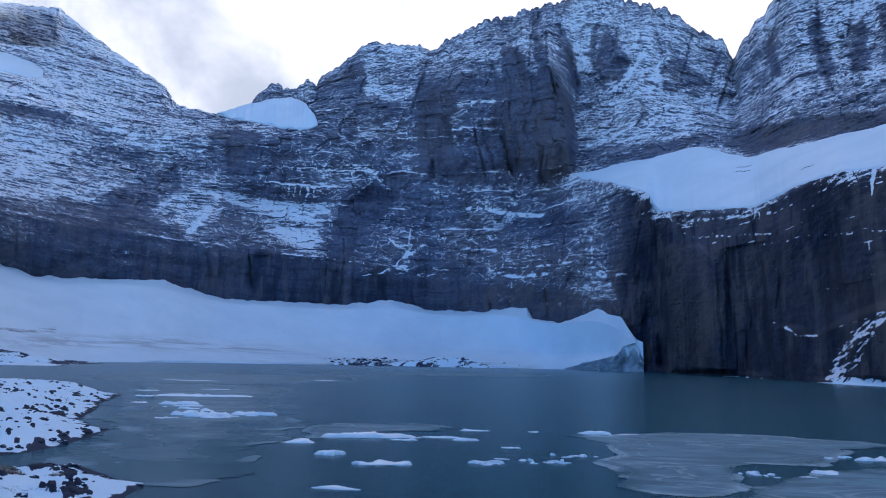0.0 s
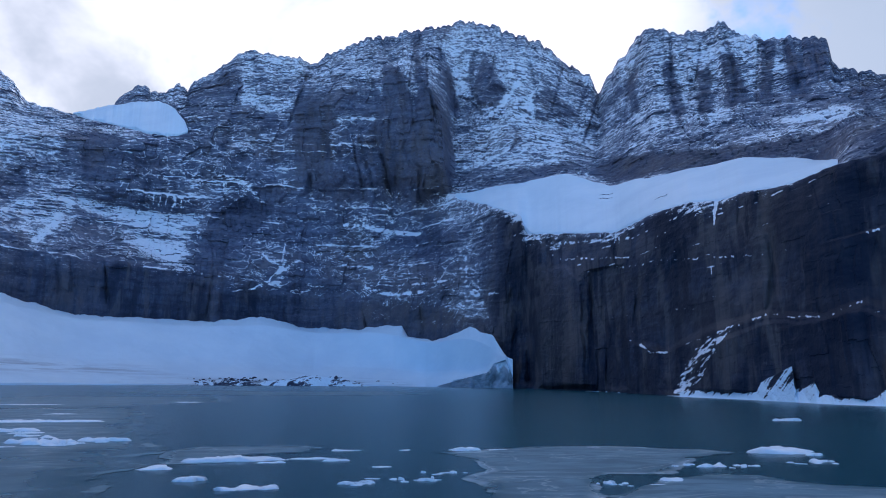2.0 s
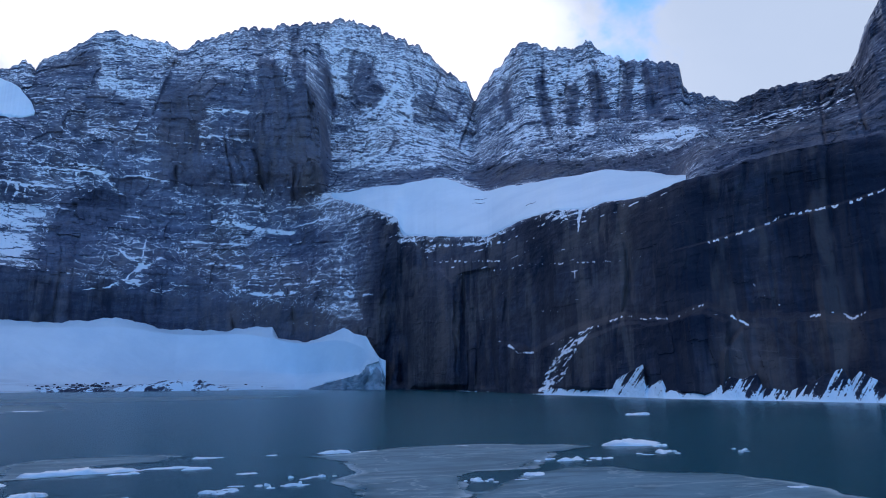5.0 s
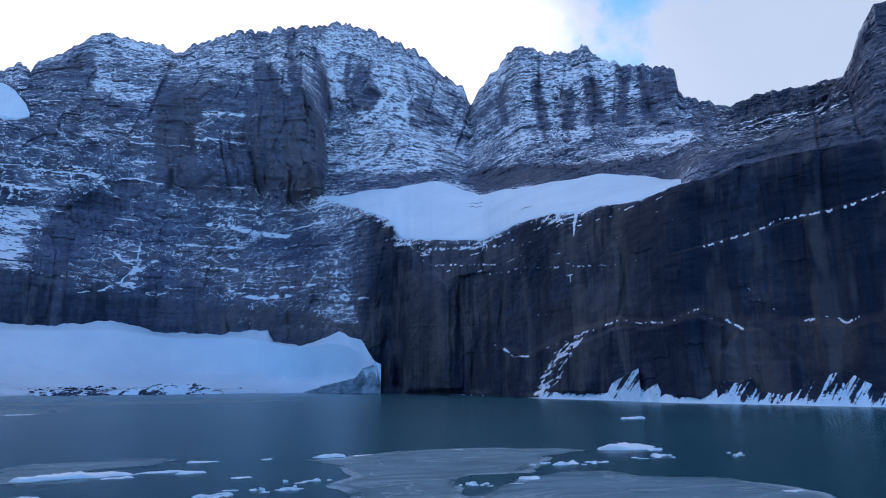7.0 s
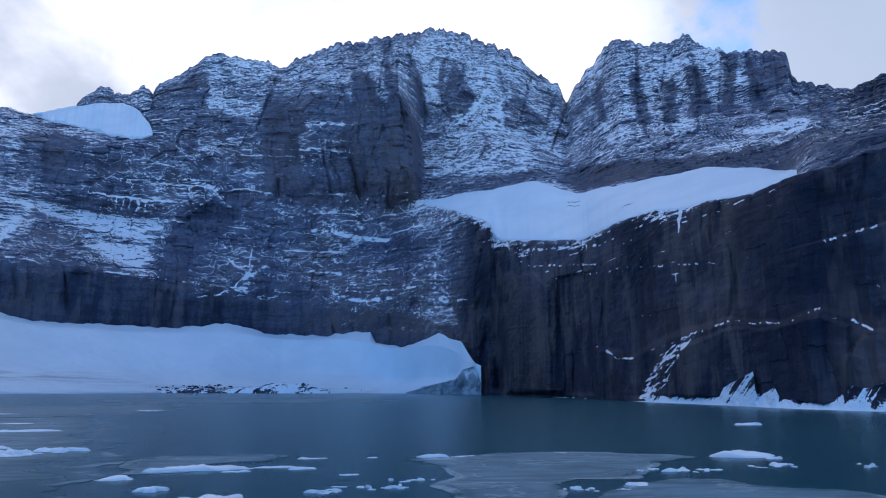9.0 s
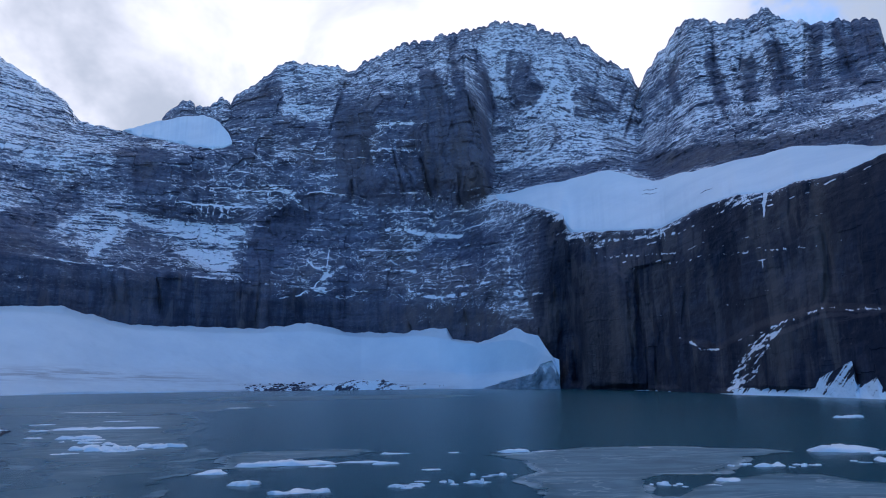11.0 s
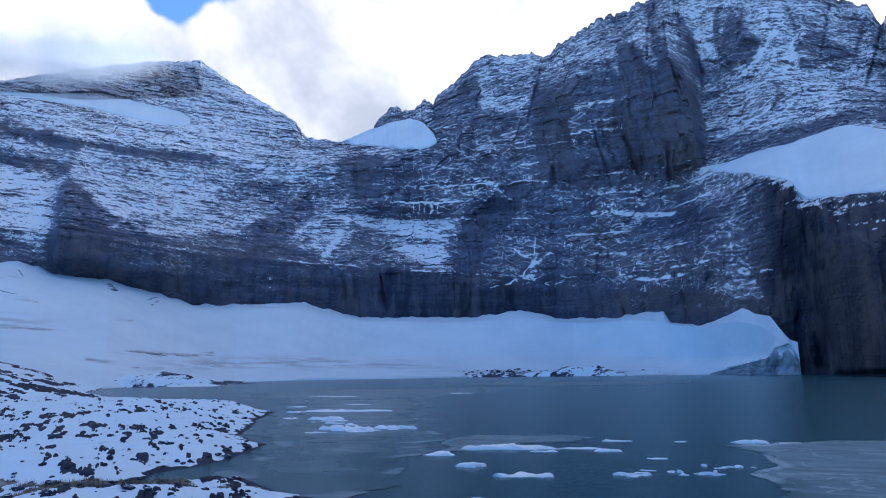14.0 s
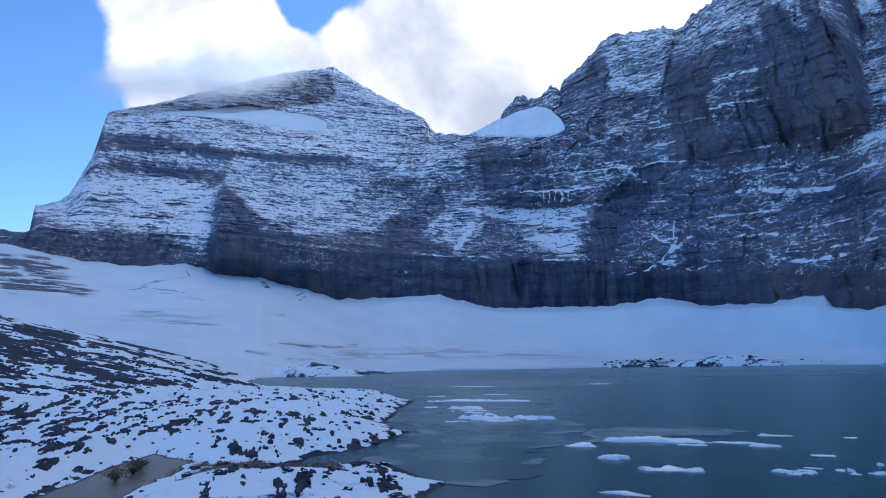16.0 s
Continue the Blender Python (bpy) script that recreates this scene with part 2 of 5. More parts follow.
def skin_material():
    m, n = material("new_ice")
    place = n.add("ShaderNodeNewGeometry", 0)
    large = n.ramp(n.noise(n.vec("MULTIPLY", place, (0.7, 1.0, 1.0)), 0.2, 6.0, 0.62, 0.9), 0.36, 0.62)
    small = n.ramp(n.noise(n.vec("MULTIPLY", place, (0.6, 1.0, 1.0)), 0.5, 7.0, 0.62, 0.8), 0.35, 0.68)
    colour = n.mix(large, rgb(0.085, 0.165, 0.215), rgb(0.165, 0.265, 0.325))
    colour = n.mix(n.math("MULTIPLY", small, 0.35), colour, rgb(0.22, 0.325, 0.375))
    firm = n.add("ShaderNodeAttribute", 2, dict(attribute_name="firm"))
    drift = n.noise(n.vec("MULTIPLY", place, (0.35, 1.0, 1.0)), 0.32, 6.0, 0.65, 1.5)
    colour = n.mix(n.math("MULTIPLY", n.ramp(drift, 0.48, 0.58), 0.75), colour, rgb(0.055, 0.12, 0.155))        # thinner, wetter patches
    colour = n.mix(firm, rgb(0.014, 0.074, 0.094), colour)
    crack = n.ramp(n.math("ABSOLUTE", n.math("SUBTRACT", n.noise(n.vec("MULTIPLY", place, (0.5, 1.0, 1.0)), 0.16, 5.0, 0.55, 0.9), 0.5)), 0.0, 0.014, 0.6, 0.0)
    colour = n.mix(n.math("MULTIPLY", crack, firm), colour, rgb(0.42, 0.49, 0.51))
    rim = n.add("ShaderNodeAttribute", 2, dict(attribute_name="rim"))
    colour = n.mix(rim, colour, rgb(0.46, 0.54, 0.57))
    ripple = n.add("ShaderNodeBump", Strength=0.12, Distance=0.05, Height=small)
    finish(n, Base_Color=colour, Roughness=n.ramp(firm, 0, 1, 0.24, 0.4), IOR=1.33, Normal=ripple)
    return m


SKIN = skin_material()
# the dark of shadowed ice, put into the colour of the crevasse strips
CRACK_SHADE = plain("crevasse_shade", rgb(0.10, 0.15, 0.22), rgb(0.17, 0.23, 0.31), 0.3, 0.5)


# ---- terrain arithmetic ----
def lattice(ix, iy, iz, seed):
    h = (ix * 374761393 + iy * 668265263 + iz * 2147483647 + seed * 1274126177) & 0xFFFFFFFF
    h = ((h ^ (h >> 13)) * 1274126177) & 0xFFFFFFFF
    h = ((h ^ (h >> 16)) * 668265263) & 0xFFFFFFFF
    return ((h ^ (h >> 15)) & 0xFFFFFF) / float(0xFFFFFF) * 2 - 1


def value_noise(x, y, z, seed):
    fx, fy, fz = np.floor(x), np.floor(y), np.floor(z)
    ix, iy, iz = fx.astype(np.int64), fy.astype(np.int64), fz.astype(np.int64)
    tx, ty, tz = (v * v * (3 - 2 * v) for v in (x - fx, y - fy, z - fz))
    total = 0.0
    for dx in (0, 1):
        for dy in (0, 1):
            for dz in (0, 1):
                wgt = (tx if dx else 1 - tx) * (ty if dy else 1 - ty) * (tz if dz else 1 - tz)
                total = total + wgt * lattice(ix + dx, iy + dy, iz + dz, seed)
    return total


def fbm(x, y, z, octaves=4, seed=0, gain=0.5, ridged=False):
    total, amp, norm = 0.0, 1.0, 0.0
    for k in range(octaves):
        v = value_noise(x * 2 ** k + 17.3 * k, y * 2 ** k - 9.1 * k, z * 2 ** k + 4.7 * k, seed + k)
        total = total + amp * ((1 - 2 * np.abs(v)) if ridged else v)
        norm += amp
        amp *= gain
    return total / norm


def line(text, x):
    """A piecewise line through 'x:y' pairs, read at x."""
    pairs = [tuple(map(float, p.split(":"))) for p in text.split()]
    return np.interp(x, [p[0] for p in pairs], [p[1] for p in pairs])


def smooth(v, lo, hi):
    t = np.clip((v - lo) / (hi - lo), 0, 1)
    return t * t * (3 - 2 * t)


def inside_distance(x, y, ring):
    """Metres to the ring's edge, positive inside."""
    best, odd = np.full(x.shape, 1e9), np.zeros(x.shape, bool)
    for (x0, y0), (x1, y1) in zip(ring, ring[1:] + ring[:1]):
        dx, dy = x1 - x0, y1 - y0
        f = np.clip(((x - x0) * dx + (y - y0) * dy) / (dx * dx + dy * dy), 0, 1)
        best = np.minimum(best, np.hypot(x - x0 - f * dx, y - y0 - f * dy))
        odd ^= ((y0 > y) != (y1 > y)) & (x < (x1 - x0) * (y - y0) / (dy if dy else 1e-9) + x0)
    return np.where(odd, best, -best)


def sheet(name, x, y, z, mat, cols=None, rows=None, flat=True, **attributes):
    """A grid of points, rows by columns, as one mesh object."""
    cols, rows = cols or slice(None), rows or slice(None)
    x, y, z = (v[rows, cols] for v in (x, y, z))
    r, c = x.shape
    co = np.stack([x, y, z], -1).reshape(-1, 3).astype(np.float32)
    base = (np.arange(r - 1)[:, None] * c + np.arange(c - 1)[None, :]).ravel()
    quads = np.stack([base, base + 1, base + c + 1, base + c], -1).astype(np.int32)
    me = bpy.data.meshes.new(name)
    me.vertices.add(len(co))
    me.vertices.foreach_set("co", co.ravel())
    me.loops.add(quads.size)
    me.loops.foreach_set("vertex_index", quads.ravel())
    me.polygons.add(len(quads))
    me.polygons.foreach_set("loop_start", np.arange(0, quads.size, 4, dtype=np.int32))
    me.polygons.foreach_set("use_smooth", np.full(len(quads), not flat))
    for key, value in attributes.items():
        a = me.attributes.new(key, "FLOAT", "POINT")
        a.data.foreach_set("value", value[rows, cols].astype(np.float32).ravel())
    me.update(calc_edges=True)
    me.materials.append(mat)
    return new(name, me)


# ---- mountains ----
# Lines that run round the cirque, bearing in degrees : degrees above the eye, and bearing : metres from it.
BASE_D = "-82.2:620 -58.1:690 -38.5:720 -19.2:790 -0.2:820 6.5:770 9.3:720 14:640 16.4:585 17.9:545 22.7:462 30.4:318 41:243 48.7:226 54.5:215 61.3:210 81.2:220"
FOOT_E = "-82.2:8 -58.1:8.4 -50.3:7.4 -44.4:7.8 -38.5:6.9 -31.7:5.1 -23:5.3 -19.2:4.3 -7.9:4.1 -5:4.5 6.5:4.3 7:3.4 9.8:3 13.1:3.7 15.5:2.5 16.4:-0.3 17.9:-0.5 22.7:-0.7 30.4:-1 41:-1.35 54.5:-1.5 81.2:-1.5"
LOW_E = "-82.2:9.6 -57.1:9.6 -55.2:10.4 -48.3:10.5 -41.4:10.7 -34.6:9.9 -28.8:9.5 -22:9.2 -13.5:8.6 -7:8 8.4:8 12.1:7.5 17.9:4.4 26.5:3.2 29.4:2.4 32.3:3.7 37.1:5.1 41:4.7 43.9:5.9 47.2:4.6 53.6:4.4 61.3:4.5 81.2:4.9"
LOW_D = "-82.2:640 -58.1:712 -38.5:745 -19.2:815 -0.2:845 6.5:800 9.3:760 14:680 16.4:610 17.9:565 22.7:484 30.4:340 41:267 48.7:249 54.5:238 61.3:232 81.2:242"
RIM_E = "-82.2:9.8 -55.85:9.8 -55.65:11.5 -53.6:12.3 -52.6:13.6 -52.2:14.2 -48.3:15.4 -41.4:15.8 -34.6:15.1 -26.8:14.6 -20.1:14.2 -9.8:13.7 1.8:13.3 8.4:12.8 10.2:14.6 11.7:15.9 15:15.1 17.7:14.3 18.1:12.7 25.9:12.6 29:14 32:14.7 34.2:14.6 36.2:15.1 39.1:15.2 42.9:16.4 45.5:16.5 48:17.2 51.1:17.5 57.5:17.5 81.2:16.5"
RIM_D = "-82.2:700 -58.1:800 -48.3:930 -34.6:950 -20.1:940 -9.8:930 1.8:915 8.4:885 10.2:865 11.7:845 15:720 17.9:640 21.7:565 25.5:505 29.4:450 32.3:412 39.1:350 42.9:330 46.8:318 57.5:300 81.2:295"
SHELF_E = "-82.2:9.9 -55.85:9.9 -55.65:11.7 -53.6:12.6 -52.6:14.6 -52.2:15.4 -51.6:16.9 -42.4:18 -34.6:18 -26.8:17.5 -20.1:17.9 -9.8:19 -0.2:20 9.3:19 11.4:16.7 11.9:16.2 16.9:17 21.9:17.7 25.5:16.4 28.1:16.9 33.3:17.4 36.2:17.7 39.5:17.3 42.9:17.5 46.8:18.1 53.6:18.5 61.3:19 81.2:17.5"
SHELF_D = "-82.2:720 -58.1:850 -51.2:950 -42.4:970 -34.6:1000 -20.1:1000 -9.8:985 -0.2:950 9.3:905 11.4:880 11.9:870 16.9:800 21.7:740 28.4:640 36.2:560 42.6:490 44.5:400 47.8:375 57.5:355 81.2:350"
UPPER_E = "-82.2:10 -55.85:9.9 -55.65:11.8 -53.6:12.7 -52.6:14.8 -52.2:15.6 -51.4:18.8 -46.3:19.8 -34.6:20.5 -27.8:19.5 -23.5:18.9 -19.2:19.4 -16.3:19.8 -9.8:23.3 -5:24.3 -0.2:24.7 5.6:25.8 9.3:25.2 11:21.4 11.5:21.1 16.9:23.3 24.6:19.9 29.4:23.3 36.2:23.3 42.9:21.4 44.9:20.5 47.3:19.9 53.6:20 55.9:20.5 57.5:22 61.3:22.4 81.2:19.5"
UPPER_D = "-82.2:760 -58.1:1000 -51.2:1150 -34.6:1250 -20.1:1170 -9.8:1080 -0.2:1010 5.6:985 9.3:945 11:935 11.6:985 16.9:965 24.6:955 29.4:900 36.2:850 42.9:740 46.8:640 53.6:590 57.5:540 81.2:520"
CREST_LEFT = "-85:10 -57.7:10.1 -56.2:9.8 -55.75:10 -55.65:12 -54.6:12.2 -53.5:13 -52.5:15.2 -51.9:16.6 -51.6:18.2 -51.2:19.7 -46.7:21.2 -42.2:23 -37.4:24.4 -32.9:25.2 -30.3:23.9 -27.2:22.4 -24.6:21.2 -23.6:19.9 -19.9:19.7 -17.8:20 -17.5:21.4 -16.9:22.1 -16.2:22.7 -14.1:22.5 -12.8:23.5 -12.1:23"
CREST_MID = "-11.6:23.8 -9.2:25.5 -8.3:26.3 -7.1:26.9 -5.8:26.8 -2.8:26.9 -1.6:26.4 -0.3:27.4 3.7:29 5.4:29 7.7:29.7 10.3:30 12.4:30.5 14.5:30.3 16.7:29.5 19.9:28.4 23.1:26.1 24.1:25.8 24.8:24.1"
CREST_RIGHT = " 25.8:25.6 28.8:28.5 30.6:28.7 31.7:28.1 34.3:27.9 35.3:28.3 36.8:27.2 38.3:26.5 42.6:25.8 43.2:25.3 43.4:23.5 45.1:22.7 47.3:21.9 50:22.4 53.3:22.4 55.6:22.5 56.1:23 57.1:25.2 58.3:26.8 62:27 70:25 85:22"
CREST_D = "-82.2:800 -58.1:1150 -55.8:1180 -51.2:1300 -32.6:1480 -24:1340 -17.3:1250 -7:1180 4.6:1150 13.1:1130 19.8:1100 24.9:1120 29.4:1040 36.2:970 42.9:880 46.8:820 53.6:740 57.5:650 81.2:600"

AZ = np.concatenate([np.linspace(-85, -60.5, 40, endpoint=False), np.linspace(-60.5, 62.5, 1680, endpoint=False), np.linspace(62.5, 85, 36)])
crest_e = line(CREST_LEFT + " " + CREST_MID + " " + CREST_RIGHT, AZ)


def turrets(a, width, seed):
    """Blunt towers of uneven height, side by side along a ridge."""
    u = a / width + 0.25 * fbm(a * 0.7 / width, a * 0, a * 0, 2, seed)
    cell = np.floor(u).astype(np.int64)
    return (0.6 + 0.5 * lattice(cell, cell * 0, cell * 0, seed + 1)) * (1 - np.abs(2 * (u - cell) - 1) ** 2.4) - 0.35


teeth = 0.75 * turrets(AZ, 1.25, 61) + 0.45 * turrets(AZ, 0.6, 63) + 0.12 * turrets(AZ, 0.3, 66)
crest_e = crest_e + teeth * line("-85:0.1 -26:0.15 -19:0.1 -17.5:0.5 -12:0.45 -9:0.15 -2:0.4 5:0.5 25:0.52 45:0.45 50:0.25 85:0.25", AZ)
crest_e = np.maximum(crest_e, line(UPPER_E, AZ) + 0.08)
low_e = line(LOW_E, AZ) + 0.7 * smooth(AZ, 42, 46) * fbm(AZ * 0.55, AZ * 0, AZ * 0, 5, 65, 0.6)     # ragged top of the bluff
LINES = [(np.degrees(np.arctan2(-4.0 - EYE, line(BASE_D, AZ) - 2)), line(BASE_D, AZ) - 2), (line(FOOT_E, AZ), line(BASE_D, AZ)), (low_e, line(LOW_D, AZ) + 6 * smooth(AZ, 24, 28) * fbm(AZ * 0.5, AZ * 0, AZ * 0, 4, 63, 0.6)),
         (line(RIM_E, AZ), line(RIM_D, AZ)), (line(SHELF_E, AZ), line(SHELF_D, AZ)), (line(UPPER_E, AZ), line(UPPER_D, AZ)),
         (crest_e, line(CREST_D, AZ))]
STEPS = [4, 80, 130, 70, 90, 105]
dist, height = [], []
for (e0, d0), (e1, d1), steps in zip(LINES, LINES[1:], STEPS):
    for k in range(steps):
        f = k / steps
        z0, z1 = EYE + d0 * np.tan(np.radians(e0)), EYE + d1 * np.tan(np.radians(e1))
        dist.append(d0 + (d1 - d0) * f)
        height.append(z0 + (z1 - z0) * f)
dist.append(LINES[-1][1])
height.append(EYE + LINES[-1][1] * np.tan(np.radians(crest_e)))
for k in range(1, 7):                       # the far side falls away
    dist.append(dist[sum(STEPS)] + 40 * k)
    height.append(height[sum(STEPS)] * (1 - 0.16 * k))
dist, height = np.array(dist), np.array(height)
ROW = np.cumsum([0] + STEPS)
foot_row, low_row, rim_row, shelf_row, upper_row, crest_row = ROW[1], ROW[2], ROW[3], ROW[4], ROW[5], ROW[6]
az = np.broadcast_to(AZ, dist.shape)
rowno = np.broadcast_to(np.arange(len(dist))[:, None], dist.shape).astype(float)
elev = np.degrees(np.arctan2(height - EYE, dist))
sa, ca = np.sin(np.radians(az)), np.cos(np.radians(az))
px, py = dist * sa, dist * ca

on_shelf = smooth(az, 11.6, 13) * (1 - smooth(az, 42, 44)) * smooth(rowno, rim_row - 1, rim_row + 4) * (1 - smooth(rowno, shelf_row - 4, shelf_row + 1))


def between(low, high, a0, a1):
    """One inside a strip between two elevation lines, from bearing a0 to a1."""
    lo, hi = line(low, az), line(high, az)
    return smooth(elev, lo - 0.15, lo + 0.05) * (1 - smooth(elev, hi - 0.02, hi + 0.12)) * smooth(az, a0, a0 + 0.4) * (1 - smooth(az, a1 - 0.4, a1))


DOME_UP, DOME_LOW = "-20.4:19.8 -18.4:20.7 -16.2:21.4 -14.3:21.9 -12.9:21.5 -12.1:20.7 -11.8:20", "-20.4:19.7 -18.3:19.6 -16:19.5 -13.7:19.3 -12.3:19.6 -11.8:19.9"
RAMP_UP, RAMP_LOW = "-50.5:19.75 -46.3:20.5 -44:20.9 -42.1:21.3 -40.2:21.65 -38.8:21.5 -36.3:21.3 -34.3:21.1 -33.4:20.7", "-50.5:19.6 -46.3:20.35 -41:20.4 -37.3:20.05 -34.3:19.9 -33.4:20.2"
in_dome, in_ramp = between(DOME_LOW, DOME_UP, -20.2, -11.7), between(RAMP_LOW, RAMP_UP, -48, -33.3)
calm = (1 - on_shelf) * (1 - 0.95 * in_dome) * (1 - 0.7 * in_ramp)
keep = 1 - 0.75 * np.exp(-((rowno - crest_row) / 6.0) ** 2)
near = np.clip(dist / 900.0, 0.25, 1.1)     # nearer rock has its forms in the same real size, but less room for them
dark_side = smooth(az, 15, 19) * (1 - smooth(rowno, rim_row - 2, rim_row + 2))

# Bare faces, snowy slopes and a prow's painted shade on the walls: outline in bearing,elevation | snow | darkness |
# metres set back.
# The outline at -43.1,8.2 paints the prow's shade: less snow, darker rock.
FACES = """
8.1,16.3 8.0,24.1 8.5,25.5 9.7,24.9 11.2,22.1 11.7,19.0 11.5,16.4 | -0.9 | -0.02 | -9
4.7,21.0 5.0,27.0 6.5,26.8 7.5,24.8 8.2,21.0 8.0,16.3 5.7,16.3 | -0.7 | 0.0 | -5
-3.1,21.3 -2.6,23.6 0.8,24.9 4.6,24.8 5.5,22.8 1.0,22.6 0.1,20.7 1.3,16.5 -2.5,16.2 | -0.55 | 0.0 | -2
1.2,20.1 1.2,22.3 4.8,22.4 4.8,20.3 | -0.25 | 0.05 | 2
1.3,16.4 0.6,20.0 8.0,20.0 8.0,16.4 | -0.3 | 0.1 | 3
-19.5,17.3 -18.9,18.9 -16.6,18.6 -16.6,15.0 -19.1,14.8 | -0.5 | 0.1 | 4
-16.2,15.0 -16.2,18.2 -13.9,18.0 -13.0,14.7 | -0.35 | 0.08 | 0
-9.8,12.3 -6.2,15.9 -3.4,16.2 -5.0,12.7 -7.5,10.7 -8.9,7.0 -10.7,6.9 -10.4,10.0 | -0.55 | 0.12 | 4
-43.1,8.2 -43.0,11.5 -42.3,14.8 -41.7,15.0 -39.5,12.5 -38.5,10.5 -40.0,8.0 | -0.5 | 0.06 | 0
-41.0,11.0 -41.0,14.2 -38.0,12.0 -34.1,10.6 | -0.4 | 0.05 | 0
-28.2,12.4 -26.2,13.4 -23.1,15.4 -22.6,13.4 -25.2,11.0 -27.7,11.0 | -0.45 | 0.08 | 3
-30.5,15.2 -25.5,16.8 -24.5,15.6 -29.0,14.3 | -0.25 | 0.0 | 0
-40.5,18.0 -31.0,17.6 -27.0,16.9 -27.5,16.4 -33.0,16.8 -40.5,17.4 | -0.4 | 0.0 | 0
10.7,27.5 11.4,26.7 12.1,23.8 11.8,22.3 11.2,23.8 | -0.7 | 0.1 | -7
13.4,25.5 14.5,28.1 16.5,25.0 15.6,23.5 13.8,23.8 | -0.55 | 0.08 | -8
19.0,24.0 20.2,25.4 23.0,22.6 19.1,22.5 | -0.45 | 0.05 | -6
7.8,28.1 8.5,27.8 9.4,25.2 8.8,24.6 8.0,25.5 | -0.5 | 0.1 | -4
11.4,17.9 12.8,18.4 19.0,18.4 22.4,18.8 23.1,18.3 19.0,17.3 11.6,16.3 | -0.5 | 0.12 | 0
27.3,25.0 28.0,25.7 28.4,22.2 27.6,22.2 | -0.5 | 0.05 | -4
30.4,25.8 31.3,26.2 32.3,21.8 31.0,21.7 | -0.55 | 0.05 | -5
33.3,24.9 34.4,25.4 34.4,21.6 33.2,21.7 | -0.6 | 0.06 | -5
35.2,26.1 36.4,25.9 37.4,21.9 35.6,21.9 | -0.65 | 0.1 | -7
38.4,26.5 39.5,26.2 38.9,21.5 37.9,21.8 | -0.65 | 0.1 | -6
40.2,26.3 41.3,24.4 41.5,21.5 40.2,21.7 | -0.65 | 0.1 | -6
41.6,25.6 43.2,25.4 43.1,23.2 41.6,23.0 | -0.55 | 0.1 | -3
25.9,18.8 33.0,18.8 42.9,18.8 42.8,17.3 36.2,17.5 29.6,17.3 25.6,16.6 23.6,17.8 | -0.55 | 0.16 | 0
39.2,20.5 42.7,20.5 44.5,20.4 44.0,19.5 39.6,19.9 | 0.45 | 0 | 3
27.8,22.2 31.3,21.9 31.7,20.5 28.3,20.5 | 0.2 | 0 | 3
33.9,21.6 36.5,21.3 36.7,20.5 34.1,20.6 | 0.25 | 0 | 3
-7.7,25.5 -5.7,26.6 -2.3,26.6 -3.2,22.2 -7.6,22.5 | 0.22 | 0 | 4
-12.3,23.0 -7.9,25.5 -7.7,22.7 -11.9,21.1 | -0.3 | 0.05 | -4
30.8,-0.6 31.6,2.0 33.7,3.6 37.5,4.9 39.6,4.6 43.3,5.6 45.3,4.6 44.6,-1.2 | -0.2 | 0.15 | -5
44.3,-1.0 44.6,2.2 46.4,4.4 48.0,4.2 50.5,2.0 51.5,-1.2 | 0 | -0.05 | -4
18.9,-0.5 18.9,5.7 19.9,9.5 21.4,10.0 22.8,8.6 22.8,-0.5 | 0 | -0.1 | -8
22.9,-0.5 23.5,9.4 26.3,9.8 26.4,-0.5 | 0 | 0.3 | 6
26.6,3.0 27.0,8.6 30.2,9.6 33.3,9.0 33.0,4.2 30.7,3.6 | 0 | -0.12 | 0
-19.5,13.9 -15.8,13.4 -12.7,13.3 -9.7,13.6 -10.2,12.3 -13.5,11.8 -17.1,12.2 -19.2,12.6 | 0.5 | 0 | 6
-17.1,12.2 -10.4,12.2 -11.0,10.0 -11.9,9.2 -15.5,10.4 -17.1,11.5 | 0.2 | 0 | 4
-23.5,12.8 -20.0,13.6 -19.2,12.4 -19.5,11.0 -22.5,10.0 | 0.18 | 0 | 2
"""


def faces(text, a, e):
    """Sums of soft-edged outlines: snow, darkness and set-back."""
    sums = [np.zeros(a.shape) for _ in range(3)]
    for row in text.strip().splitlines():
        ring, *amounts = row.split("|")
        ring = [tuple(map(float, p.split(","))) for p in ring.split()]
        (a0, e0), (a1, e1) = np.min(ring, 0), np.max(ring, 0)
        box = np.nonzero((a > a0 - 0.6) & (a < a1 + 0.6) & (e > e0 - 0.6) & (e < e1 + 0.6))
        weight = smooth(inside_distance(a[box], e[box], ring), -0.14, 0.26)
        for total, amount in zip(sums, amounts):
            total[box] += float(amount) * weight
    return sums


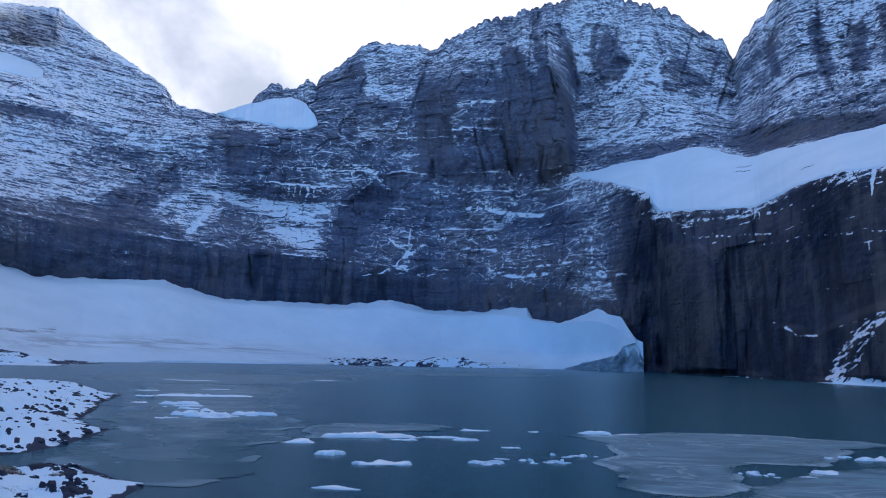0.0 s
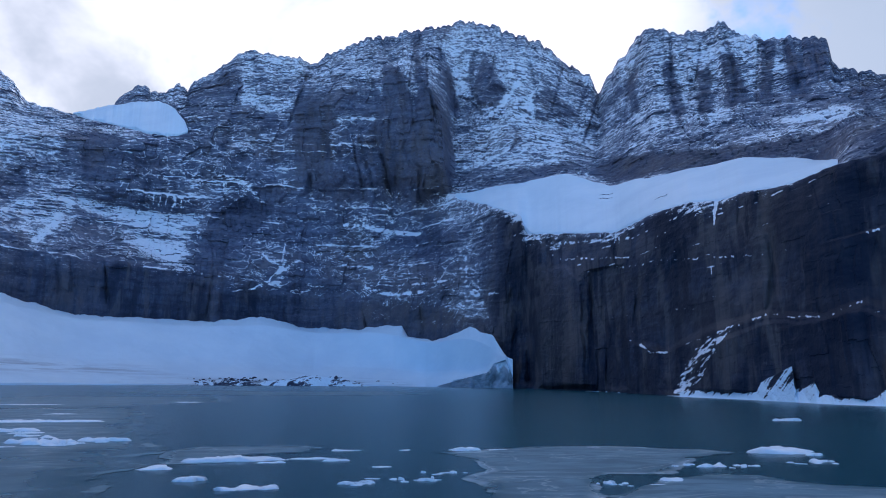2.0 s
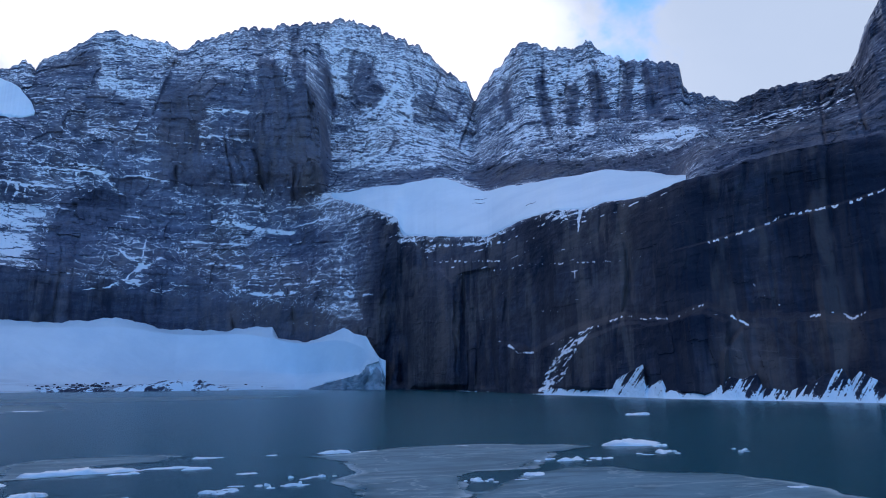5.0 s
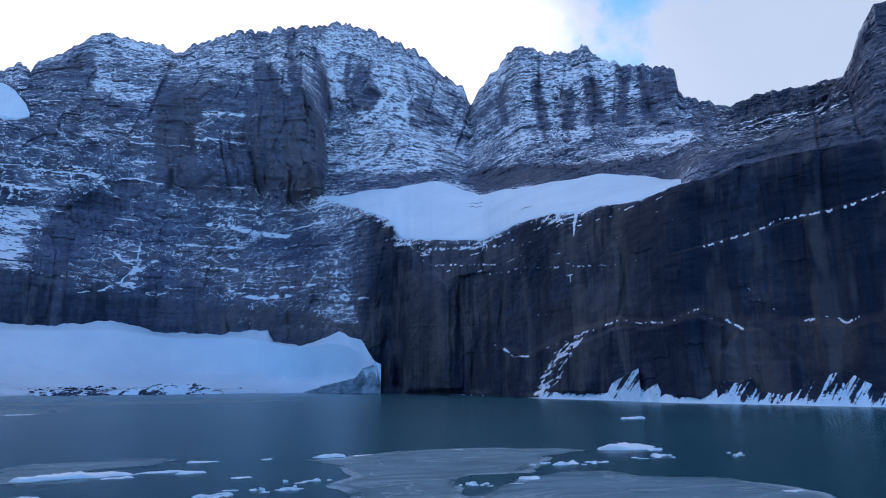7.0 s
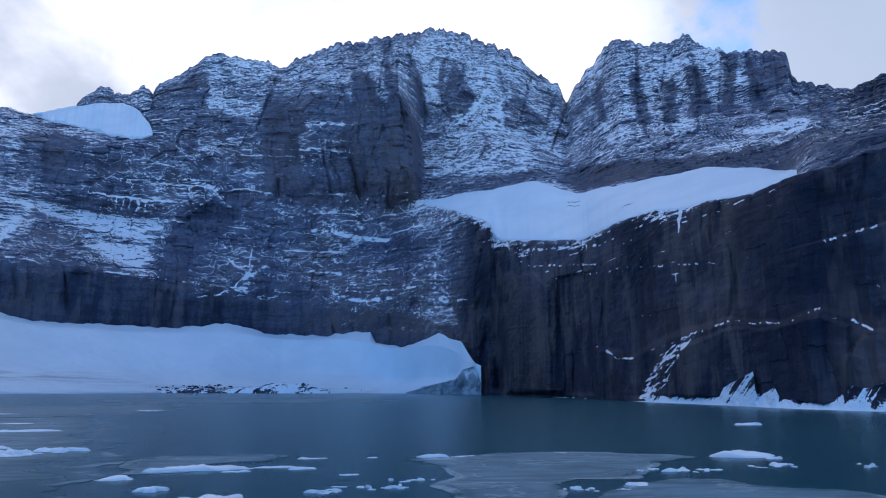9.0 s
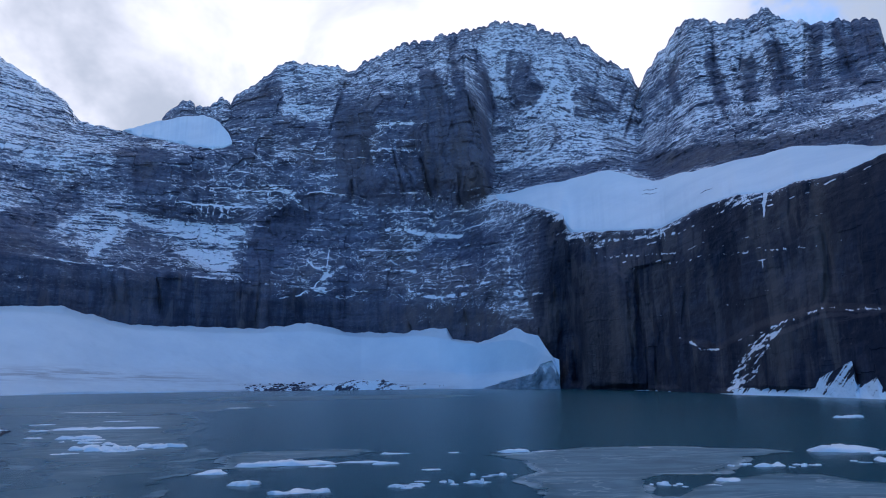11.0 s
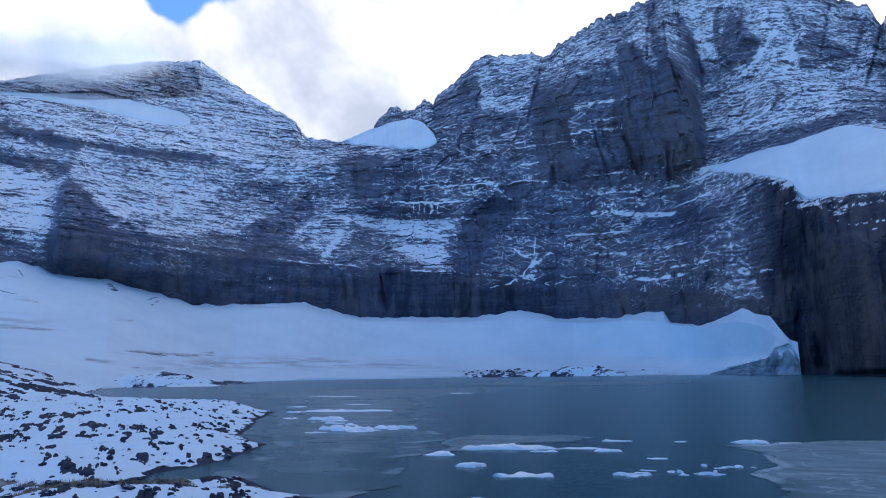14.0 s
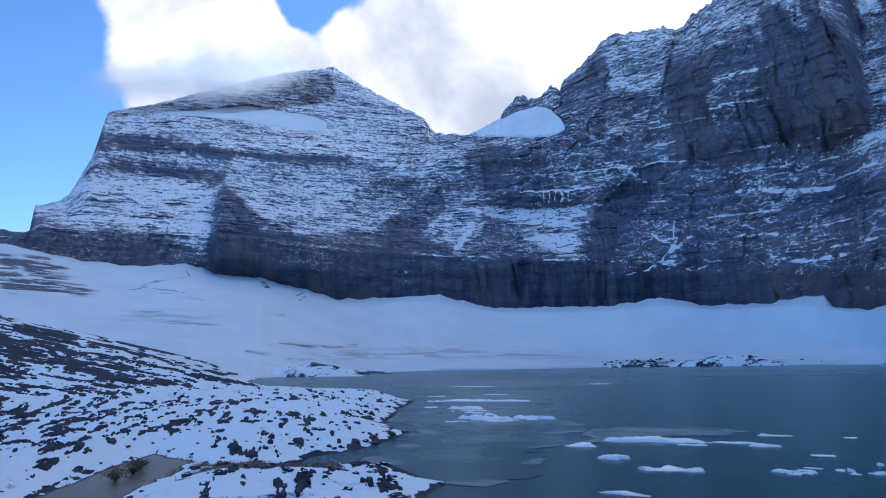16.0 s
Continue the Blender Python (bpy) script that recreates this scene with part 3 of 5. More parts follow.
# Gullies that furrow the upper walls: points | half width | depth.
GULLIES = """
10.1,28.1 10.7,26.3 11.6,23.5 | 0.28 | 1
9.0,27.8 9.1,25.4 | 0.12 | 0.7
7.7,27.6 7.4,25.4 | 0.1 | 0.6
13.4,27.8 13.1,25.3 14.1,22.9 | 0.22 | 0.9
18.8,26.8 19.3,24.1 | 0.14 | 0.6
21.7,26.6 20.6,22.8 | 0.14 | 0.6
24.0,25.2 22.8,22.1 | 0.14 | 0.6
5.1,26.9 4.6,25.5 | 0.2 | 0.5
-2.1,25.4 -3.4,21.3 | 0.14 | 0.7
25.0,24.4 23.4,20.2 | 0.1 | 0.9
28.8,28.0 27.3,23.5 26.7,19.6 | 0.12 | 0.5
31.4,27.4 31.0,24.2 31.6,20.9 | 0.18 | 0.7
33.7,26.8 33.0,23.6 | 0.12 | 0.6
35.8,27.0 36.3,23.3 35.7,21.0 | 0.2 | 0.8
38.3,26.3 37.7,21.8 | 0.12 | 0.7
40.2,25.8 40.9,22.4 | 0.18 | 0.7
42.3,25.3 42.3,22.6 | 0.12 | 0.5
53.5,21.1 53.4,17.7 | 0.1 | 0.6
55.9,21.4 56.2,18.1 | 0.12 | 0.6
"""


def along(text, a, e):
    """Sum of soft lines drawn in bearing and elevation."""
    total = np.zeros(a.shape)
    for row in text.strip().splitlines():
        pts, width, amount = row.split("|")
        pts = [tuple(map(float, p.split(","))) for p in pts.split()]
        width, amount = float(width), float(amount)
        lo_a, hi_a = min(p[0] for p in pts) - 1.5, max(p[0] for p in pts) + 1.5
        lo_e, hi_e = min(p[1] for p in pts) - 3.5 * width, max(p[1] for p in pts) + 3.5 * width
        box = np.nonzero((a > lo_a) & (a < hi_a) & (e > lo_e) & (e < hi_e))
        ba, be, best = a[box], e[box], np.full(len(box[0]), 1e9)
        for (a0, e0), (a1, e1) in zip(pts, pts[1:]):
            da, de = a1 - a0, e1 - e0
            f = np.clip(((ba - a0) * da + (be - e0) * de) / (da * da + de * de), 0, 1)
            best = np.minimum(best, np.hypot(ba - a0 - f * da, be - e0 - f * de))
        total[box] += amount * np.exp(-(best / width) ** 2)
    return total


arc = az * 17.5                             # metres round the cirque at a thousand metres
bend = fbm(px / 160, py / 160, height / 160, 3, 5)
jitter = fbm(px / 38, py / 38, height / 60, 3, 6)

# large forms: prows, recesses, chimneys, the thick lower bluff
form = -45 * smooth(az, -43.0, -42.2) * (1 - smooth(az, -41, -25)) * smooth(rowno, foot_row, foot_row + 50) * (1 - smooth(elev, 13, 18.5))
form += -30 * smooth(az, -0.5, 1.5) * (1 - smooth(az, 10.6, 11.3)) * smooth(elev, 15, 18) * (1 - smooth(elev, 25.5, 28.5))
form += 25 * smooth(az, -22, -17) * (1 - smooth(az, -11, -9.4)) * smooth(elev, 8, 11) * (1 - smooth(elev, 13, 14.5))
awry = az + 0.9 * jitter + 0.5 * bend
form += 30 * np.exp(-((awry - 17.9 + 0.05 * elev) / 0.8) ** 2) * (1 - smooth(elev, 7, 12)) * smooth(rowno, foot_row, foot_row + 10)
form += 14 * np.exp(-((awry - 30.5) / 1.2) ** 2) * (1 - smooth(elev, 8, 13)) * smooth(rowno, foot_row, foot_row + 10)
form += -16 * np.exp(-((awry - 22.3) / 1.9) ** 2) * (1 - smooth(elev, 9, 12)) * smooth(rowno, foot_row, foot_row + 10)
form += smooth(az, 26, 29) * 17 * smooth(rowno + 5 * jitter, low_row, low_row + 6) * (1 - smooth(rowno, low_row + 6, rim_row - 20))
form += smooth(az, 41, 44) * 10 * smooth(elev, 11.1 + 0.2 * (az - 44.5), 11.25 + 0.2 * (az - 44.5)) * (1 - smooth(rowno, rim_row - 40, rim_row))

furrows = along(GULLIES, az + 0.12 * jitter, elev)
form += 11 * furrows
edge_a = az + 0.22 * fbm(arc / 14, height / 14, 0 * az, 4, 87, 0.6)
edge_e = elev + 0.16 * fbm(arc / 12, height / 12, 0 * az, 4, 88, 0.6)
face_snow, face_dark, face_back = faces(FACES, edge_a, edge_e)
form += face_back
slope = np.clip(np.gradient(dist, axis=0) / np.maximum(np.gradient(height, axis=0), 0.05), 0.25, 1.6)
bed = line("-85:5 -25:5.2 -10:6 10:6.2 16:5.6 24:5 85:4.2", az)
broken = line("-85:0.35 -34:0.4 -14:0.9 85:0.8", az)
column = np.floor(arc / 24 + 0.9 * jitter + 0.8 * bend).astype(np.int64)
sliver = np.floor(arc / 8 + 1.3 * jitter + 0.015 * height).astype(np.int64)
phase = (height + 0.03 * px + 2.0 * bend + 0.5 * jitter) / bed + broken * (0.16 * lattice(column, column * 0, column * 0, 13) + 0.1 * lattice(sliver, sliver * 0, sliver * 0, 14)) + 0.8 * fbm(px * 0 + 3, py * 0, height / 26, 3, 8)
g = phase - np.floor(phase)
rise = 0.55 + 0.25 * fbm(px / 70, py / 70, np.floor(phase) * 3.7, 2, 9)
tread = np.where(g < rise, g * 0.12 / rise, 0.12 + (g - rise) * 0.88 / (1 - rise))
wear = np.clip(0.65 + 1.7 * fbm(px / 18, py / 18, height / 14, 4, 12), 0.0, 1.7)
middle = smooth(az, -24, -14) * (1 - smooth(az, 10.5, 12.5)) * (1 - smooth(elev, 20, 24))
bluff_top = line("-85:10.5 -42.6:10 -36.5:10.8 -26.8:11.4 -21.4:9 -8.4:7.4 9.3:6.5 14.1:5.4 17:0 85:-5", az)
low_face = (1 - smooth(az, 14, 17)) * (1 - smooth(edge_e, bluff_top - 0.6, bluff_top + 0.3))      # the sheer foot of the wall
tier = (height + 0.03 * px + 6 * bend + 2 * jitter) / 31
level_m = np.abs(tier - np.round(tier)) * 31
bench = middle * np.exp(-((level_m + 1.3 * fbm(arc / 7, height / 7, 0 * az, 3, 96, 0.6)) / 1.7) ** 2) * smooth(fbm(arc / 38, np.round(tier) * 7.3, 0 * az, 4, 97, 0.65), -0.05, 0.25)
step = slope * bed * (tread - g) * wear * (1 - 0.8 * dark_side) * (1 - 0.7 * middle) * (1 - 0.7 * low_face)
lean = arc + (14 - 10 * dark_side) * bend + (0.12 - 0.12 * dark_side) * height
ribs = fbm(lean / 95, height / 420, 0 * az, 4, 21, 0.55, True)
gully = fbm(lean / 30 + 0.6 * jitter, height / 300, 0 * az, 3, 33, 0.55, True)
lump = fbm(px / 60, py / 60, height / 45, 5, 41, 0.55)
grit = fbm(px / 9, py / 9, height / 6, 3, 51)
high = smooth(elev, 17, 24)
storey = np.floor(phase / 4.2 + lattice(column, column * 0, column * 0, 15)).astype(np.int64)
course = np.floor(phase / 1.6 + lattice(sliver, sliver * 0, sliver * 0, 16)).astype(np.int64)
blocks = 3.2 * lattice(column, storey, storey * 0, 17) + 1.7 * lattice(sliver, course, course * 0, 18)
def cleft(period, tall, seed, width):
    """Narrow upright clefts: one on their line, zero on the faces between."""
    v = value_noise(lean / period + 0.5 * bend + 0.5 * jitter, height / tall, 0 * az, seed)
    return np.exp(-(v / width) ** 2) * smooth(value_noise(lean / 70, height / 55, 0 * az, seed + 1), -0.25, 0.3)


pillar = 2 * cleft(42, 300, 37, 0.2) - 0.4
flute = 2 * cleft(15, 160, 39, 0.25) - 0.4
steep = smooth(az, 11, 12) * smooth(elev, 17.5, 21) + 0.9 * smooth(az, -9, -2) * (1 - smooth(az, 10, 11)) * smooth(elev, 13.5, 17) + 0.5 * smooth(az, -20, -10) * smooth(elev, 20, 24)
steep = np.clip(steep, 0, 1)
blocks = blocks * (0.25 + 0.75 * smooth(elev, bluff_top - 0.8, bluff_top + 0.8))
# large relief is shifted along the line of sight, the beds and blocks level
mass = (-(9 + 6 * high) * near * ribs - (2.5 + 4 * high) * near * gully + steep * (4.5 * pillar + 2.0 * flute)) * keep
mass += (15 - 8 * high) * near * lump * keep + dark_side * near * (5 - 3 * smooth(az, 40, 44)) * (pillar + 0.6 * flute)
mass += middle * keep * 2.5 * fbm(px / 26, py / 26, height / 20, 4, 57, 0.6) + (middle + low_face) * keep * (2.2 * pillar + 1.6 * flute)
fine = step + blocks * near * keep * (1 - 0.5 * dark_side) * (0.5 + 0.5 * broken) - 2.5 * bench
fine += 2.4 * near * grit * (0.4 + 0.6 * broken) + dark_side * 0.8 * fbm(px / 13, py / 13, height / 8, 4, 53, 0.6)
fine += 7 * near * smooth(az, 42.5, 46) * smooth(rowno, rim_row, rim_row + 6) * keep * fbm(px / 16, py / 16, height / 12, 5, 55, 0.65)
dist1 = dist + (mass + form) * calm * smooth(rowno, 0, foot_row)
z1 = EYE + (height - EYE) * np.where(rowno > crest_row, 1, dist1 / dist)
dist2 = dist1 + fine * calm * smooth(rowno, 0, foot_row)
z2 = z1 - 7 * on_shelf - 4 * in_dome - 2 * in_ramp + calm * keep * (0.9 - 0.5 * dark_side) * fbm(px / 8, py / 8, height / 8, 2, 71)
px, py, pz = dist2 * sa, dist2 * ca, z2


def blob(a, e, ra, re, amount):
    return amount * np.exp(-(((az - a) / ra) ** 2 + ((elev - e) / re) ** 2))


# Snow lodged on ledges (bearing,elevation points | half width | amount; minus: bare bands), dusted, bare or
# shade-painted patches, and darker, paler or rusty rock.
SNOW_LEDGES = """
1.2,13.1 3.6,13.2 5.4,12.8 8.4,12.6 9.6,13.0 | 0.17 | 1.0
-3.1,9.9 -3.6,8.9 -3.4,8.0 | 0.2 | 0.4
-5.7,7.3 -3.6,8.0 -1.6,7.1 | 0.14 | 0.6
-1.7,10.0 -3.4,9.0 | 0.15 | 0.5
3.8,7.9 5.1,7.5 6.3,7.3 8.8,7.6 | 0.2 | 0.7
10.8,7.9 11.6,7.8 | 0.12 | 0.6
12.3,7.5 13.5,7.4 15.7,7.5 | 0.12 | 0.6
-3.0,6.2 -1.0,4.9 | 0.08 | 0.6
-1.5,7.3 -0.1,7.7 | 0.08 | 0.5
-8.8,16.6 -7.3,16.4 -5.2,14.9 | 0.22 | 0.6
0.7,22.3 3.3,22.3 5.5,22.5 | 0.18 | 0.5
-25.5,9.6 -23.2,9.3 -19.1,9.1 | 0.08 | 0.6
-4.9,19.6 1.2,20.2 8.0,19.9 | 0.06 | 0.4
-19.7,13.0 -20.8,11.3 -21.7,9.8 | 0.35 | 0.5
15.1,22.8 16.9,24.6 17.6,25.6 | 0.15 | 0.5
0.8,10.0 2.3,10.5 4.3,9.5 | 0.1 | 0.4
12.8,10.6 12.5,8.4 | 0.12 | 0.35
21.0,10.4 28.2,10.4 | 0.09 | 0.55
21.0,11.8 27.0,12.0 | 0.15 | 0.35
29.5,10.0 36.5,10.0 39.8,10.2 | 0.08 | 0.85
24.0,9.6 29.5,9.7 | 0.06 | 0.6
33.6,12.2 33.5,10.4 33.4,7.5 | 0.05 | 0.45
36.7,8.8 39.9,9.0 | 0.05 | 0.55
46.8,7.7 47.6,7.4 | 0.1 | 0.8
45.6,5.0 46.6,4.3 | 0.12 | 0.8
46.9,2.2 48.3,1.1 | 0.08 | 0.7
51.1,4.7 52.0,4.9 53.2,4.9 53.8,4.4 54.7,4.8 | 0.1 | 0.85
44.3,11.0 47.6,11.7 50.1,12.6 54.1,12.9 57.3,13.7 | 0.1 | 1.1
34.1,14.6 33.6,12.2 | 0.1 | 0.8
33.4,11.6 33.5,8.7 | 0.1 | 0.3
-13.9,14.6 -13.9,13.7 | 0.05 | 0.8
-13.4,14.5 -13.45,13.6 | 0.06 | 0.9
-13.0,14.6 -13.0,13.5 | 0.05 | 0.8
-12.5,14.5 -12.55,13.5 | 0.07 | 0.9
-11.9,14.6 -11.9,13.7 | 0.05 | 0.8
48.1,6.5 49.1,5.7 | 0.1 | 0.7
27.3,3.2 28.2,2.4 29.6,2.5 | 0.11 | 0.8
30.8,3.1 32.4,3.6 33.5,4.0 | 0.06 | 0.7
33.5,4.0 35.3,4.7 37.5,5.4 38.4,5.3 | 0.08 | 0.8
38.6,5.0 41.3,5.1 42.3,5.6 43.9,6.2 | 0.06 | 0.75
30.0,5.9 31.8,5.9 | 0.05 | 0.8
18.1,22.5 18.7,23.8 19.2,25.0 | 0.1 | 0.7
22.0,23.0 22.3,23.7 | 0.07 | 0.6
-4.8,10.4 -3.9,9.6 -3.0,9.1 | 0.1 | 0.7
-7.2,7.1 -5.5,7.4 -4.2,8.1 -3.6,9.1 -3.2,9.6 | 0.06 | 0.8
-4.2,7.9 -2.8,7.5 -1.9,7.1 | 0.06 | 0.8
-3.0,11.4 -3.5,9.8 | 0.07 | 0.6
11.8,16.0 14.9,15.0 17.9,14.2 | 0.15 | 0.3
16.1,14.2 18.4,13.8 | 0.15 | 0.4
-51.9,17.4 -47.9,17.8 -42.1,17.6 | 0.5 | -1.7
-50.6,15.8 -45.7,15.7 -42.2,15.5 | 0.4 | -0.6
-41.9,17.8 -38.2,17.4 -31.4,17.8 | 0.25 | -0.6
"""
# Silt streaks, and the seracs' shadows painted in the same dark colour.
GLACIER_MARKS = """
-47.9,6.4 -46.3,7.0 -44.5,7.2 | 0.07 | 0.8
-46.5,6.0 -43.3,5.4 | 0.1 | 0.5
-48.5,4.4 -46.2,4.3 | 0.08 | 0.35
-47.3,3.5 -41.1,3.4 | 0.14 | 0.55
-38.3,4.3 -36.7,4.2 | 0.08 | 0.45
-37.8,1.9 -33.9,1.5 -30.6,1.6 | 0.14 | 0.9
-39.7,1.2 -36.1,0.6 | 0.1 | 0.6
-38.6,6.9 -38.1,6.5 | 0.12 | 1.6
-35.4,5.5 -35.0,5.8 | 0.06 | 1.2
"""
# The oval at 10.5,26.3 stands for a gully's shadow, painted as bare rock.
PATCHES = """
-5.5,23.1 2.3,0.7 0.3
-5.7,26.1 2.9,1.0 0.3
-13.7,12.4 3.9,1.2 0.2
-19.9,13.6 2.1,0.7 0.55
-14.0,10.2 2.7,0.9 0.35
-23.1,12.0 1.2,1.1 0.35
-12.7,14.1 1.6,0.6 0.3
8.8,21.2 1.4,3.4 -0.5
5.1,25.5 2.0,1.3 -0.1
4.0,23.6 4.2,1.8 0.25
10.5,26.3 0.5,1.7 -0.5
13.6,26.2 0.7,1.4 -0.5
2.3,18.8 4.7,2.7 -0.25
-1.4,21.9 2.0,1.9 -0.4
-5.5,21.3 2.1,0.7 -0.4
-19.4,16.9 1.5,1.8 -0.5
-21.7,15.0 1.7,1.1 -0.4
-16.6,15.8 2.7,1.8 -0.3
-8.5,11.7 1.3,2.4 -0.4
-7.7,14.6 1.2,0.9 -0.5
9.4,12.4 1.3,3.4 -0.5
15.5,9.8 1.5,3.4 -0.4
-41.4,13.3 1.4,1.8 -0.4
-26.1,14.7 2.0,0.9 -0.5
-27.8,11.0 1.2,1.6 -0.5
-19.2,17.3 1.5,1.9 -0.4
-48.4,13.6 4.8,1.2 0.35
-43.7,10.6 0.8,1.4 0.4
41.8,20.3 2.5,0.5 0.35
19.4,11.1 1.4,1.2 0.35
22.3,6.8 2.6,2.6 -0.5
-26.0,12.5 7.0,4.0 -0.14
50.5,19.2 5.5,1.6 0.18
11.8,10.6 3.0,2.8 -0.25
"""
# Plus darkens the rock, most in the cliff's chimney and recess; minus pales it.
ROCK_TONES = """
21.4,5.9 1.9,4.4 -0.22
45.9,2.6 1.8,2.2 -0.5
51.1,2.9 2.2,1.7 -0.35
36.6,7.1 2.8,1.3 -0.35
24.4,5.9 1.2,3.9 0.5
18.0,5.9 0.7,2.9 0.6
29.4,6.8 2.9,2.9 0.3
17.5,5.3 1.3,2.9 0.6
6.3,5.5 7.4,1.5 -0.2
"""
RUST = """
20.9,4.6 1.9,5.0 0.85
29.5,6.6 3.0,2.6 0.25
36.5,7.4 2.6,1.5 0.2
46.6,2.0 2.2,2.4 0.7
52.0,2.9 2.4,1.8 0.6
48.5,8.0 4.0,2.0 0.15
6.3,5.4 6.5,1.3 0.6
11.0,4.6 2.6,1.4 0.6
15.6,6.5 1.3,4.5 0.35
9.6,20.2 1.8,4.8 0.95
6.3,21.0 1.5,5.0 0.6
-1.0,20.5 2.0,3.5 0.5
33.5,18.1 9.5,0.9 0.45
"""


def patches(text, a, e):
    """Sum of soft-edged ovals: centre, half sizes, amount."""
    total = np.zeros(a.shape)
    for row in text.strip().splitlines():
        (ca_, ce_), (ra_, re_), amount = (tuple(map(float, p.split(","))) for p in row.split())
        d = np.hypot((a - ca_) / ra_, (e - ce_) / re_)
        total += amount[0] * (1 - smooth(d, 0.7, 1.35))
    return total


patch = fbm(px / 110, py / 110, height / 45, 4, 81, 0.6)                                # bare cliffs and dusted slopes
patch2 = fbm(lean / 45, height / 140, 0 * az, 3, 83, 0.6)
wob_a = az + 0.35 * fbm(lean / 20, height / 20, 0 * az, 3, 87)
wob_e = elev + 0.18 * fbm(lean / 16, height / 16, 0 * az, 3, 88)
low_top = line("-85:10.5 -54.9:11.3 -50.5:10.7 -47.4:10.4 -44.4:9.7 -43.6:9.2 -42.6:10 -42.4:11.6 -36.5:10.8 -34:10.9 -31.3:11.5 -26.8:11.4 -23.5:10.3 -21.4:9 -16.4:8.9 -10.4:8.5 -8.4:7.4 -1.6:7 4.3:6.8 9.3:6.5 14.1:5.4 17:0 85:-5", az)
fray = elev + (0.07 + 0.10 * dark_side) * fbm(arc / (5 - 3 * dark_side), height / (5 - 3 * dark_side), 0 * az, 4, 90, 0.65)
ledges = along(SNOW_LEDGES, wob_a, fray)
gaps = smooth(fbm(arc / (9 - 5 * dark_side), height / 12, 0 * az, 3, 89), -0.45 + 0.12 * dark_side, 0.15 + 0.05 * dark_side)
run = np.broadcast_to(np.concatenate([[0], np.cumsum(np.radians(np.diff(AZ)) * 0.5 * (line(BASE_D, AZ)[1:] + line(BASE_D, AZ)[:-1]))]), az.shape)
rung = (height + 0.02 * px + 2.5 * bend) / 8.5
dash = dark_side * np.exp(-(np.abs(rung - np.round(rung)) * 8.5 / 0.4) ** 2) * smooth(fbm(run / 5, np.round(rung) * 5.1, 0 * az, 3, 98, 0.6), 0.16, 0.34)
dash *= 0.35 + 0.65 * np.maximum(smooth(rowno, rim_row - 75, rim_row - 30) * (1 - smooth(az, 36, 44)), 0.8 * np.exp(-((az - 33.4) / 0.5) ** 2))
fall = fbm((0.67 * az - 0.74 * elev) * 7.0, (0.74 * az + 0.67 * elev) * 2.4, 0 * az, 4, 92, 0.65)     # snow sliding down to one side
chute = smooth(inside_distance(wob_a, wob_e, [(30.6, 1.4), (31.4, 2.8), (33.5, 4.2), (34.9, 4.2), (33.7, 2.6), (32.5, 0.8), (31.7, -0.8), (29.7, -1.0)]), -0.3, 0.5)
cover = 0.02 + 0.24 * (1 - smooth(az, -31, -17)) * smooth(elev, 9.5, 12)                # the whitened peak
cover += 0.16 * smooth(az, 10.6, 11.6) * smooth(elev, 17.2, 19.5) * (1 - smooth(az, 37, 44)) + 0.16 * smooth(elev, 23, 26) * (1 - smooth(az, 43, 45))
cover += patches(PATCHES, wob_a, wob_e) * 0.45 + face_snow + ledges * ((0.2 - 0.15 * dark_side) + 0.9 * gaps) * (1.3 + 0.2 * dark_side) + chute * (0.95 + 1.9 * fall) + 1.5 * dash - steep * 0.12 * pillar
cover -= 0.42 * (1 - smooth(wob_e, low_top - 0.5, low_top + 0.5))
cover -= 0.04 * (1 - smooth(az, 10.5, 11.5)) * smooth(az, -25, -12) * smooth(elev, 9, 10)
below_rim = smooth(az, 13, 17) * (1 - smooth(rowno, rim_row - 1, rim_row + 2))
cover -= (0.42 + 0.2 * smooth(az, 24, 38)) * below_rim
cover += 0.62 * below_rim * smooth(rowno + 14 * jitter, rim_row - 34, rim_row - 2) * (1 - smooth(az, 34, 46))
cover -= smooth(az, 43, 46) * (0.20 + 0.45 * smooth(rowno, rim_row - 2, rim_row + 3) * (1 - smooth(rowno, shelf_row, shelf_row + 25)))
wild = 1 - 0.55 * (1 - smooth(az, -30, -20)) * smooth(elev, 11, 13)
cover -= 0.30 * furrows + blob(27, 18.3, 7, 0.9, 0.42) + blob(33, 20, 6, 1.2, 0.16) + 0.12 * smooth(az, 24, 27) * (1 - below_rim)
cover += wild * ((0.30 + 0.25 * middle) * patch + (0.24 + 0.1 * middle) * patch2) + 0.16 * (jitter - 0.05) - 0.10 * middle + 0.34 * middle * fbm(arc / 16, height / 9, 0 * az, 4, 94, 0.65) + 0.85 * bench * (1 - low_face)
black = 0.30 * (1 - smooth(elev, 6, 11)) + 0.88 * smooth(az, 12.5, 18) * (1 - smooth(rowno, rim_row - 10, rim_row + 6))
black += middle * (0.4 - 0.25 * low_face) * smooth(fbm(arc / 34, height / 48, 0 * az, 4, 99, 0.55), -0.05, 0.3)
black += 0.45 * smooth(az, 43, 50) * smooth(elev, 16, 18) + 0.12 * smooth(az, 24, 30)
black = np.clip(black + face_dark + patches(ROCK_TONES, wob_a, wob_e) + 0.30 * patch2 * smooth(az, 12, 20) + 0.15 * patch, 0, 1)

